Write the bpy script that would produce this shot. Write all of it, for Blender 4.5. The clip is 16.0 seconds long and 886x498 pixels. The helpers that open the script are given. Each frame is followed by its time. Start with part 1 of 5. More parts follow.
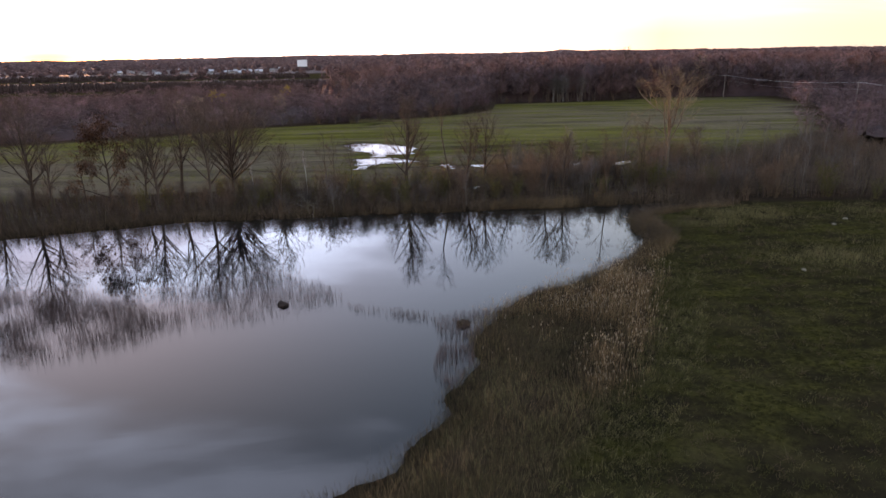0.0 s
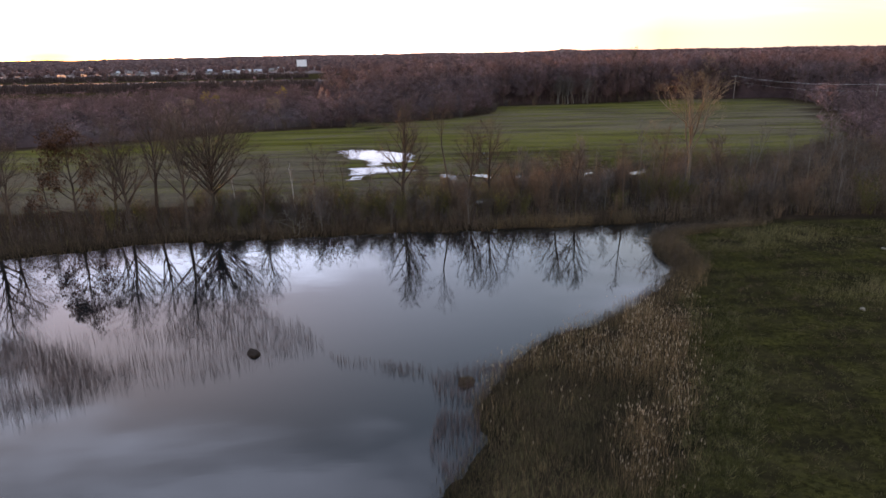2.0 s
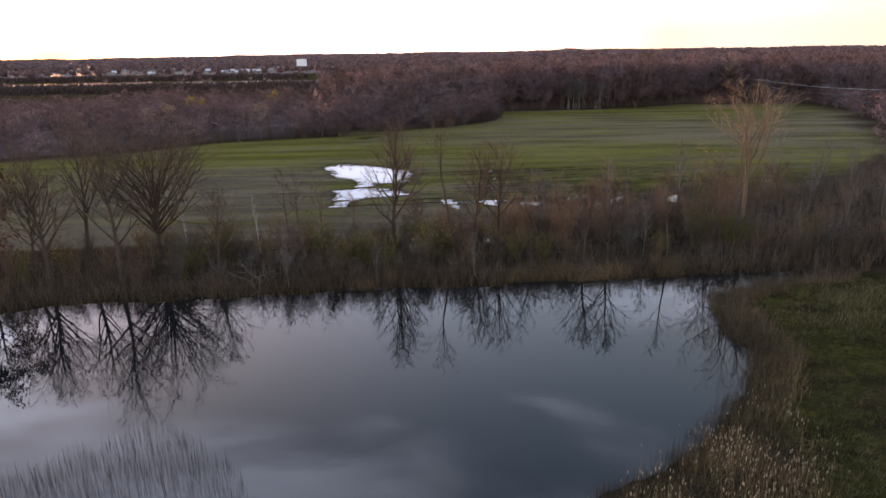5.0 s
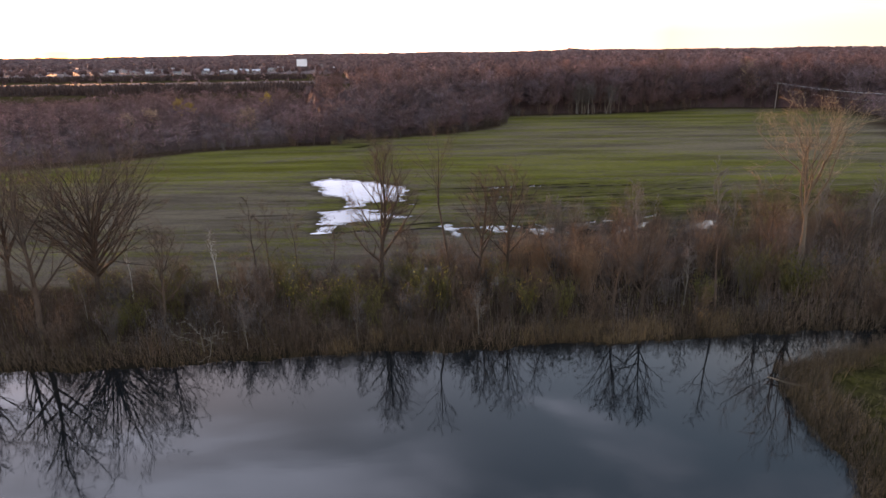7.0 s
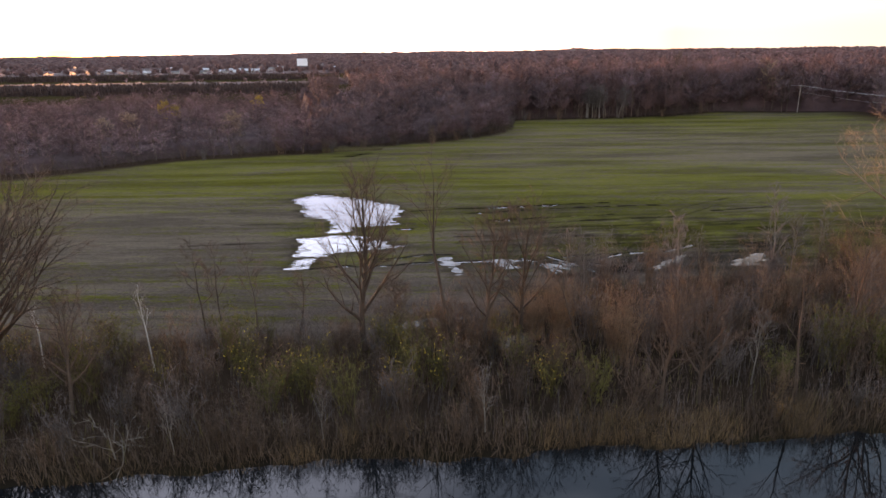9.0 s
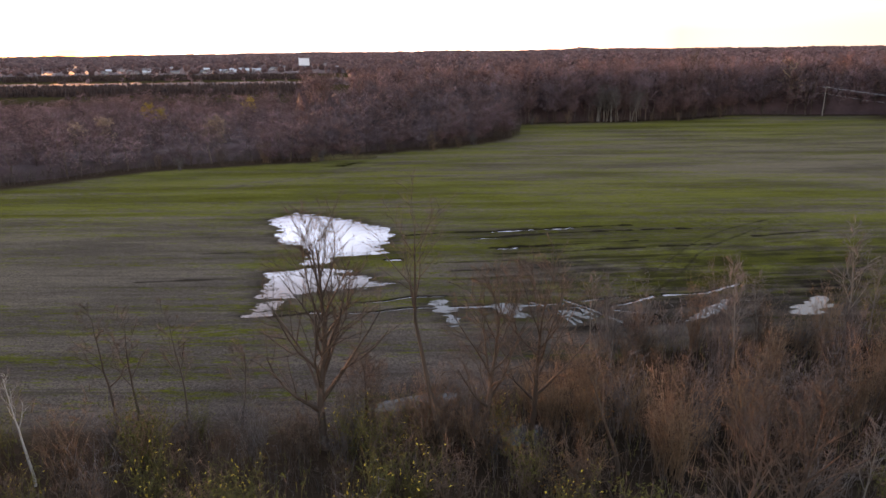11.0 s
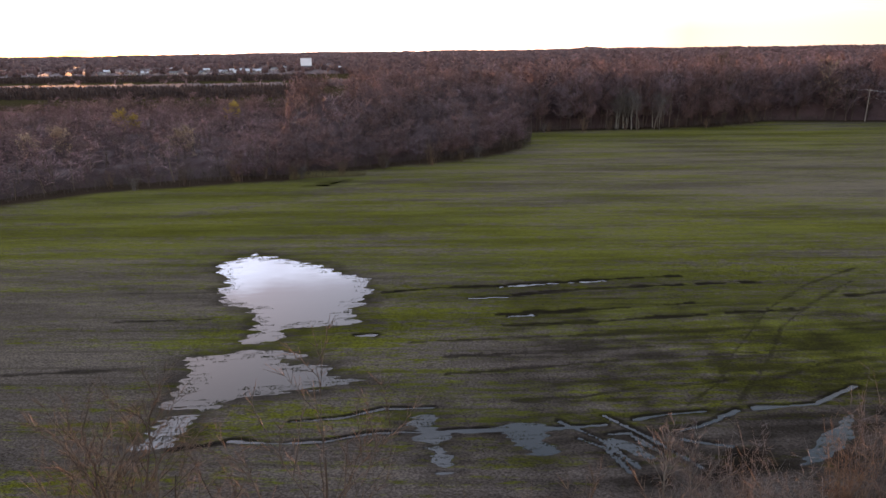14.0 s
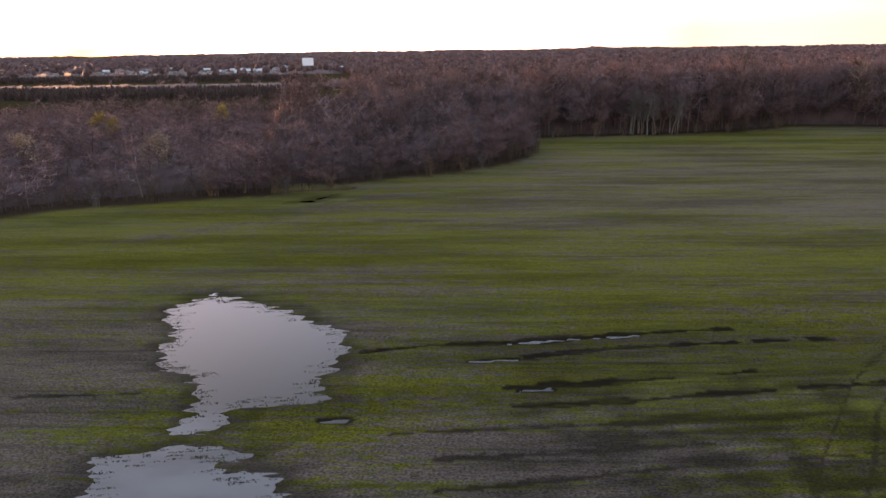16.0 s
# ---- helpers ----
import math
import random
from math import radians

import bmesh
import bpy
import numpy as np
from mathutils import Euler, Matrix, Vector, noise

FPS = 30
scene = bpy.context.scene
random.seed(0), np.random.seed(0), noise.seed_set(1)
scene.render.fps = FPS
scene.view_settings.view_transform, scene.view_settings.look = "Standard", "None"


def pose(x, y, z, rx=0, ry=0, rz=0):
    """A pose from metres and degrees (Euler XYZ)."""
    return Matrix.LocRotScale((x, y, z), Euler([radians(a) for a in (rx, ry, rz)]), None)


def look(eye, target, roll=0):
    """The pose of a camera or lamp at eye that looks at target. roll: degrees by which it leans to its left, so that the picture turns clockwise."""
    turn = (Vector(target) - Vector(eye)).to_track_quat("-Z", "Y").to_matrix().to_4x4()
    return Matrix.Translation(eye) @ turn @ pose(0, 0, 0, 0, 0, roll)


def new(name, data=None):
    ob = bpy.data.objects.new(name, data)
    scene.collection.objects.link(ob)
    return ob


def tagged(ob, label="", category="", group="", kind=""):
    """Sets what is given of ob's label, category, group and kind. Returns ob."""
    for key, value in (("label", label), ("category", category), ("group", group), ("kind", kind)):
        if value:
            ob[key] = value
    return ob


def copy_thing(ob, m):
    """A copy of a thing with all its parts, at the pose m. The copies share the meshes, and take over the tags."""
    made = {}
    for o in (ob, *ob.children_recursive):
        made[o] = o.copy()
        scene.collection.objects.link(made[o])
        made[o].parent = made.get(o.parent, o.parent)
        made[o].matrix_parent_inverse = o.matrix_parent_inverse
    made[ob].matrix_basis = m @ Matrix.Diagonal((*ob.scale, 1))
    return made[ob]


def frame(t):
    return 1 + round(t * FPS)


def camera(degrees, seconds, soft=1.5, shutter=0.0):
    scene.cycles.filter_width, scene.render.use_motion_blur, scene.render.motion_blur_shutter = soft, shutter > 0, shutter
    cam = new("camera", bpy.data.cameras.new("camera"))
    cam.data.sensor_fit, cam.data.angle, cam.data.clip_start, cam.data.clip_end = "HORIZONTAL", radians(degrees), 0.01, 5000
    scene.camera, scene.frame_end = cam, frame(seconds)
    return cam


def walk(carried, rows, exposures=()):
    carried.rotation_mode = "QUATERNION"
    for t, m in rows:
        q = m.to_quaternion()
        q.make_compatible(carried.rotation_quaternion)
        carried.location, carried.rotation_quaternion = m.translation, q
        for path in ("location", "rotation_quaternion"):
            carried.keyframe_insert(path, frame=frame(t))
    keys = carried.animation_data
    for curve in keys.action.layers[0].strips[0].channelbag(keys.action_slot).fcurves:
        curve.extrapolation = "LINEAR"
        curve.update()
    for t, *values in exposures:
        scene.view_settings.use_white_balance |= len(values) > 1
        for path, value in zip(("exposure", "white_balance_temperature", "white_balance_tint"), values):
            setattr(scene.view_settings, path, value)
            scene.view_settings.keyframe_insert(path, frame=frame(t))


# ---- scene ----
cam = camera(68.8, 16.0, soft=1.6)
METRES, EYE, TILT, LEAN, TURN = 124.0, 25.6, -17.0, 1.0, 0.0
ROWS = [
    (0.0, 0.0, 0.0, 0.0, 0.0, 0.0, -0.0),
    (0.5, 0.0004, 0.0185, 0.0049, 0.02, -0.0, -0.01),
    (1.0, 0.0007, 0.0397, 0.0122, 0.04, -0.02, -0.02),
    (1.5, 0.001, 0.062, 0.0218, 0.07, -0.04, -0.03),
    (2.0, 0.0015, 0.0866, 0.0295, 0.1, -0.04, -0.02),
    (2.5, 0.002, 0.1121, 0.0412, 0.14, -0.07, -0.02),
    (3.0, 0.0024, 0.1387, 0.0506, 0.16, -0.08, -0.04),
    (3.5, 0.0033, 0.1674, 0.0584, 0.22, -0.08, -0.06),
    (4.0, 0.004, 0.1963, 0.0682, 0.27, -0.1, -0.09),
    (6.5, 0.0074, 0.3475, 0.1209, 0.49, -0.15, -0.35),
    (7.0, 0.0083, 0.3797, 0.1315, 0.55, -0.15, -0.38),
    (7.5, 0.009, 0.4123, 0.1421, 0.6, -0.17, -0.42),
    (8.0, 0.0099, 0.4456, 0.1529, 0.67, -0.17, -0.47),
    (8.5, 0.0107, 0.4786, 0.1634, 0.74, -0.18, -0.49),
    (9.0, 0.0114, 0.5116, 0.1736, 0.79, -0.21, -0.56),
    (9.5, 0.0126, 0.5453, 0.1838, 0.88, -0.25, -0.54),
    (12.0, 0.0237, 0.6994, 0.2302, 1.43, -0.27, -0.71),
    (12.5, 0.0246, 0.7316, 0.2402, 1.52, -0.29, -0.67),
    (13.0, 0.025, 0.7633, 0.25, 1.57, -0.3, -0.76),
    (13.5, 0.0264, 0.7956, 0.2596, 1.67, -0.29, -0.76),
    (14.0, 0.0273, 0.8274, 0.2691, 1.77, -0.3, -0.75),
    (14.5, 0.0281, 0.8594, 0.2785, 1.85, -0.3, -0.77),
    (15.0, 0.0289, 0.8913, 0.2878, 1.92, -0.32, -0.82),
    (15.5, 0.0295, 0.923, 0.2974, 2.0, -0.33, -0.83),
    (16.0, 0.031, 0.9507, 0.3061, 2.17, -0.34, -0.86),
]
walk(cam, [(t, pose(0, 0, EYE, TILT, LEAN, TURN) @ pose(METRES * x, METRES * y, METRES * z, 90 + pitch, roll, yaw)) for t, x, y, z, yaw, pitch, roll in ROWS],
     exposures=[(0.0, 0.64, 8500, 27), (4.0, 0.74, 8600, 27), (8.5, 0.98, 9100, 29), (12.0, 0.95, 8900, 28), (16.0, 0.82, 8700, 27)])

# ---- sky and sun: the sun stands on the horizon, ahead and to the side ----
SUN_AZ, SUN_EL = radians(-30.4), radians(2.0)
SUN_DIR = Vector((math.sin(SUN_AZ) * math.cos(SUN_EL), math.cos(SUN_AZ) * math.cos(SUN_EL), math.sin(SUN_EL)))


def link(tree, a, b):
    tree.links.new(a, b)


def math_node(tree, op, a, b=None, clamp=False):
    n = tree.nodes.new("ShaderNodeMath")
    n.operation, n.use_clamp = op, clamp
    for i, v in enumerate((a, b)):
        if v is None:
            continue
        if isinstance(v, (int, float)):
            n.inputs[i].default_value = v
        else:
            link(tree, v, n.inputs[i])
    return n.outputs[0]


def mix_node(tree, fac, a, b, blend="MIX"):
    n = tree.nodes.new("ShaderNodeMix")
    n.data_type, n.blend_type = "RGBA", blend
    for sock, v in ((n.inputs[0], fac), (n.inputs[6], a), (n.inputs[7], b)):
        if isinstance(v, (int, float)):
            sock.default_value = v
        elif isinstance(v, tuple):
            sock.default_value = (*v, 1)
        else:
            link(tree, v, sock)
    return n.outputs[2]


def noise_node(tree, vector, scale, detail=4.0, rough=0.55, distort=0.0):
    n = tree.nodes.new("ShaderNodeTexNoise")
    n.inputs["Scale"].default_value, n.inputs["Detail"].default_value = scale, detail
    n.inputs["Roughness"].default_value, n.inputs["Distortion"].default_value = rough, distort
    if vector is not None:
        link(tree, vector, n.inputs["Vector"])
    return n.outputs["Fac"]


def ramp_node(tree, fac, low, high):
    n = tree.nodes.new("ShaderNodeMapRange")
    n.interpolation_type = "SMOOTHSTEP"
    n.inputs["From Min"].default_value, n.inputs["From Max"].default_value = low, high
    link(tree, fac, n.inputs["Value"])
    return n.outputs[0]


def mapping_node(tree, vector, scale, turn=0.0):
    n = tree.nodes.new("ShaderNodeMapping")
    n.inputs["Scale"].default_value = scale
    n.inputs["Rotation"].default_value = (0, 0, turn)
    link(tree, vector, n.inputs["Vector"])
    return n.outputs[0]


world = bpy.data.worlds.new("evening_sky")
scene.world = world
world.use_nodes = True
wt = world.node_tree
wt.nodes.clear()
sky = wt.nodes.new("ShaderNodeTexSky")
sky.sky_type, sky.sun_disc = "NISHITA", False
sky.sun_elevation, sky.sun_rotation = SUN_EL, SUN_AZ
sky.air_density, sky.dust_density, sky.ozone_density = 1.0, 1.0, 2.0
coords = wt.nodes.new("ShaderNodeTexCoord").outputs["Generated"]
split = wt.nodes.new("ShaderNodeSeparateXYZ")
link(wt, coords, split.inputs[0])
up = math_node(wt, "ADD", math_node(wt, "MAXIMUM", split.outputs[2], 0.0), 0.10)
flat = wt.nodes.new("ShaderNodeCombineXYZ")
flat.inputs[2].default_value = 2.3
link(wt, math_node(wt, "DIVIDE", split.outputs[0], up), flat.inputs[0])
link(wt, math_node(wt, "DIVIDE", split.outputs[1], up), flat.inputs[1])
streaks = noise_node(wt, mapping_node(wt, flat.outputs[0], (0.5, 1.0, 1.0), radians(25)), 1.5, 6.0, 0.52, 0.35)
cover = math_node(wt, "MULTIPLY", ramp_node(wt, streaks, 0.46, 0.64), math_node(wt, "MULTIPLY", ramp_node(wt, split.outputs[2], 0.02, 0.16), ramp_node(wt, split.outputs[2], 0.95, 0.6)))
aim = wt.nodes.new("ShaderNodeVectorMath")
aim.operation = "DOT_PRODUCT"
link(wt, coords, aim.inputs[0])
aim.inputs[1].default_value = SUN_DIR
near_sun = math_node(wt, "MAXIMUM", aim.outputs["Value"], 0.0)
halo = math_node(wt, "ADD", math_node(wt, "MULTIPLY", math_node(wt, "POWER", near_sun, 120.0), 2.6),
                 math_node(wt, "MULTIPLY", math_node(wt, "POWER", near_sun, 900.0), 14.0))
hue = wt.nodes.new("ShaderNodeHueSaturation")
hue.inputs["Saturation"].default_value, hue.inputs["Value"].default_value = 1.08, 1.08
link(wt, sky.outputs[0], hue.inputs["Color"])
# whitish evening haze above the horizon, strongest towards the sun
low_band = ramp_node(wt, split.outputs[2], 0.55, 0.20)
facing = math_node(wt, "ADD", math_node(wt, "MULTIPLY", math_node(wt, "POWER", near_sun, 3.0), 0.85), 0.15)
sunward = ramp_node(wt, near_sun, 0.45, 0.9)
warm_low = ramp_node(wt, split.outputs[2], 0.10, 0.01)
haze_colour = mix_node(wt, sunward, (0.80, 0.78, 0.76), mix_node(wt, warm_low, (0.78, 1.34, 2.40), (1.9, 2.05, 2.3)))
facing = math_node(wt, "MAXIMUM", facing, math_node(wt, "MULTIPLY", math_node(wt, "SUBTRACT", 1.0, sunward), 0.75))
hazy = mix_node(wt, math_node(wt, "MULTIPLY", low_band, facing), hue.outputs[0], haze_colour)
glow_node = wt.nodes.new("ShaderNodeVectorMath")
glow_node.operation = "SCALE"
glow_node.inputs[0].default_value = (1.0, 0.78, 0.50)
link(wt, halo, glow_node.inputs["Scale"])
with_glow = mix_node(wt, 1.0, hazy, glow_node.outputs[0], "ADD")
ember = math_node(wt, "MULTIPLY", math_node(wt, "POWER", near_sun, 130.0), ramp_node(wt, split.outputs[2], 0.05, 0.0))
with_glow = mix_node(wt, ember, with_glow, (3.6, 1.35, 0.06))
lit_cloud = wt.nodes.new("ShaderNodeVectorMath")
lit_cloud.operation = "SCALE"
lit_cloud.inputs[0].default_value = (2.75, 3.95, 5.9)
link(wt, math_node(wt, "ADD", math_node(wt, "MULTIPLY", math_node(wt, "POWER", near_sun, 3.0), 0.8), 0.22), lit_cloud.inputs["Scale"])
cloudy = mix_node(wt, math_node(wt, "MULTIPLY", cover, 0.8), with_glow, lit_cloud.outputs[0])
back = wt.nodes.new("ShaderNodeBackground")
back.inputs["Strength"].default_value = 1.0
link(wt, cloudy, back.inputs["Color"])
wo = wt.nodes.new("ShaderNodeOutputWorld")
link(wt, back.outputs[0], wo.inputs["Surface"])

sun = new("sun", bpy.data.lights.new("sun", "SUN"))
sun.data.energy, sun.data.angle, sun.data.color = 4.2, radians(0.6), (1.0, 0.52, 0.26)
sun.matrix_world = look(SUN_DIR * 100, (0, 0, 0))


# ---- materials ----
def material(name):
    m = bpy.data.materials.new(name)
    m.use_nodes = True
    t = m.node_tree
    return m, t, t.nodes["Principled BSDF"]


def bump(t, bsdf, height, strength, distance):
    n = t.nodes.new("ShaderNodeBump")
    n.inputs["Strength"].default_value, n.inputs["Distance"].default_value = strength, distance
    link(t, height, n.inputs["Height"])
    link(t, n.outputs[0], bsdf.inputs["Normal"])


def plant_material(name, dark, light, rough=0.85, grain=3.0, object_vary=0.35):
    """Bark, twigs, stalks or leaves: two tones by piece and by a fine grain, with a shift from plant to plant."""
    m, t, b = material(name)
    geo = t.nodes.new("ShaderNodeNewGeometry")
    info = t.nodes.new("ShaderNodeObjectInfo")
    pos = t.nodes.new("ShaderNodeTexCoord").outputs["Object"]
    grain_fac = noise_node(t, mapping_node(t, pos, (1, 1, 0.35)), grain, 3.0)
    drift = ramp_node(t, noise_node(t, pos, 0.13, 3.0, 0.6), 0.3, 0.7)
    fac = math_node(t, "ADD", math_node(t, "MULTIPLY", geo.outputs["Random Per Island"], 0.6), math_node(t, "MULTIPLY", grain_fac, 0.4))
    tone = t.nodes.new("ShaderNodeAttribute")
    tone.attribute_name = "tone"
    base = mix_node(t, fac, dark, light)
    shade = math_node(t, "ADD", math_node(t, "MULTIPLY", info.outputs["Random"], object_vary), 0.75 - object_vary / 2)
    shade = math_node(t, "ADD", shade, math_node(t, "MULTIPLY", drift, 0.5))
    shade = math_node(t, "ADD", shade, tone.outputs["Fac"])
    grey = t.nodes.new("ShaderNodeCombineColor")
    for i in range(3):
        link(t, shade, grey.inputs[i])
    link(t, mix_node(t, 1.0, base, grey.outputs[0], "MULTIPLY"), b.inputs["Base Color"])
    b.inputs["Roughness"].default_value = rough
    b.inputs["Specular IOR Level"].default_value = 0.08
    bump(t, b, grain_fac, 0.4, 0.02)
    return m


BARK = plant_material("bark_brown", (0.045, 0.031, 0.024), (0.115, 0.083, 0.064), grain=6.0)
BARK_PALE = plant_material("bark_pale", (0.12, 0.105, 0.09), (0.25, 0.22, 0.185), grain=6.0)
BARK_BIRCH = plant_material("bark_birch_white", (0.28, 0.26, 0.23), (0.52, 0.49, 0.45), grain=9.0)
BARK_TAN = plant_material("bark_tan", (0.085, 0.064, 0.046), (0.23, 0.17, 0.118), grain=6.0)
TWIG = plant_material("twigs_brown", (0.045, 0.030, 0.022), (0.155, 0.106, 0.076))
TWIG_TAN = plant_material("twigs_tan", (0.085, 0.054, 0.034), (0.24, 0.155, 0.095))
# lighter copy of the tan twigs; low sun on the crown put into its colour
TWIG_GLOW = plant_material("twigs_pale_sunlit_tan", (0.15, 0.102, 0.064), (0.40, 0.275, 0.165))
TWIG_WOOD = plant_material("twigs_wood", (0.062, 0.041, 0.043), (0.18, 0.122, 0.125))
TWIG_WOOD_RED = plant_material("twigs_wood_reddish", (0.080, 0.045, 0.042), (0.215, 0.126, 0.115))
# mauve-brown twigs, with some red of the sun's flare mixed into the colour
TWIG_MAUVE = plant_material("twigs_mauve", (0.082, 0.048, 0.050), (0.235, 0.145, 0.145))
# far twigs: shade between twigs put in as darker tone, sun flare as red
TWIG_FAR_SHADED = plant_material("twigs_far_shaded", (0.044, 0.025, 0.024), (0.132, 0.076, 0.069))
TWIG_RED = plant_material("twigs_reddish", (0.07, 0.042, 0.028), (0.205, 0.130, 0.084))
TWIG_OLIVE = plant_material("twigs_olive", (0.055, 0.047, 0.018), (0.16, 0.135, 0.046))
TWIG_GREY = plant_material("twigs_grey", (0.055, 0.045, 0.040), (0.165, 0.136, 0.122))
LEAF_RUST = plant_material("leaves_rust", (0.05, 0.022, 0.012), (0.15, 0.065, 0.032))
LEAF_YELLOW = plant_material("leaves_yellow", (0.30, 0.20, 0.03), (0.55, 0.38, 0.06))
LEAF_OLIVE = plant_material("leaves_olive", (0.05, 0.048, 0.012), (0.13, 0.115, 0.03))
LEAF_RED = plant_material("leaves_russet", (0.15, 0.045, 0.018), (0.32, 0.105, 0.035))
LEAF_ORANGE = plant_material("leaves_orange", (0.19, 0.08, 0.02), (0.36, 0.18, 0.04))
LEAF_PINK = plant_material("leaves_pale_tan", (0.26, 0.17, 0.11), (0.45, 0.32, 0.22))
# needles turned from green to brown: the sun's red flare put into the colour
NEEDLE = plant_material("needles_flare_brown", (0.030, 0.018, 0.015), (0.080, 0.047, 0.037))
REED = plant_material("reeds_straw", (0.105, 0.062, 0.030), (0.27, 0.172, 0.090))
REED_DARK = plant_material("reeds_brown", (0.034, 0.022, 0.014), (0.13, 0.085, 0.047))
REED_WET = plant_material("reeds_purplish_brown", (0.042, 0.025, 0.022), (0.135, 0.082, 0.070))
PLUME = plant_material("plumes_pale", (0.25, 0.18, 0.12), (0.48, 0.36, 0.25))
STUBBLE = plant_material("stubble_muddy", (0.018, 0.015, 0.007), (0.055, 0.048, 0.02))
GRASS = plant_material("grass_blades", (0.025, 0.023, 0.007), (0.104, 0.094, 0.028))
GRASS_DRY = plant_material("grass_dry", (0.075, 0.058, 0.025), (0.19, 0.15, 0.068))
WHEAT = plant_material("wheat_blades", (0.022, 0.023, 0.005), (0.080, 0.080, 0.015))


def plain(name, colour, rough=0.6, metal=0.0, vary=0.25, scale=2.0, gloss=0.4):
    m, t, b = material(name)
    pos = t.nodes.new("ShaderNodeTexCoord").outputs["Object"]
    a = noise_node(t, pos, scale, 5.0)
    c = noise_node(t, pos, scale * 9, 3.0)
    fac = math_node(t, "ADD", math_node(t, "MULTIPLY", a, 0.65), math_node(t, "MULTIPLY", c, 0.35))
    link(t, mix_node(t, fac, tuple(v * (1 - vary) for v in colour), tuple(min(1, v * (1 + vary)) for v in colour)), b.inputs["Base Color"])
    b.inputs["Roughness"].default_value, b.inputs["Metallic"].default_value = rough, metal
    b.inputs["Specular IOR Level"].default_value = gloss
    bump(t, b, c, 0.3, 0.02)
    return m


STONE = plain("stone_wet", (0.035, 0.024, 0.019), 0.9, scale=1.5, vary=0.45, gloss=0.08)
STONE_PALE = plain("stone_pale", (0.20, 0.175, 0.13), 0.9, scale=2.5, vary=0.3, gloss=0.1)
SCREEN_WHITE = plain("screen_paint", (0.80, 0.82, 0.85), 0.7, vary=0.04, scale=0.2)
STEEL_DARK = plain("steel_dark", (0.06, 0.06, 0.065), 0.5, 0.3)
POLE_WOOD = plain("pole_wood", (0.24, 0.20, 0.17), 0.85, vary=0.3)
PORCELAIN = plain("porcelain", (0.55, 0.55, 0.55), 0.3, vary=0.05)
WIRE = plain("wire_aluminium", (0.4, 0.4, 0.4), 0.5, 0.3, vary=0.05)
SIDING = plain("house_siding", (0.42, 0.39, 0.36), 0.7, vary=0.1, scale=0.4)
ROOF = plain("roof_shingle", (0.16, 0.15, 0.15), 0.8, vary=0.2, scale=0.6)
ROOF_METAL = plain("roof_metal_white", (0.52, 0.53, 0.55), 0.4, 0.1, vary=0.06, scale=0.2)
MOUND = plain("mound_of_dead_stalks", (0.06, 0.038, 0.024), 0.95, vary=0.5, scale=4.0, gloss=0.04)


def water_material(name, ripple, colour=(0.004, 0.006, 0.007)):
    m, t, b = material(name)
    pos = t.nodes.new("ShaderNodeTexCoord").outputs["Object"]
    b.inputs["Base Color"].default_value = (*colour, 1)
    b.inputs["Roughness"].default_value = 0.015
    b.inputs["IOR"].default_value = 1.333
    w1 = noise_node(t, mapping_node(t, pos, (0.5, 1.0, 1.0)), 0.8, 2.0)
    w2 = noise_node(t, mapping_node(t, pos, (0.35, 1.0, 1.0), 0.3), 3.5, 2.0)
    h = math_node(t, "ADD", w1, math_node(t, "MULTIPLY", w2, 0.2))
    bump(t, b, h, 1.0, ripple)
    return m


WATER = water_material("pond_water", 0.003)
WATER_SHALLOW = water_material("puddle_water", 0.004, (0.02, 0.018, 0.016))


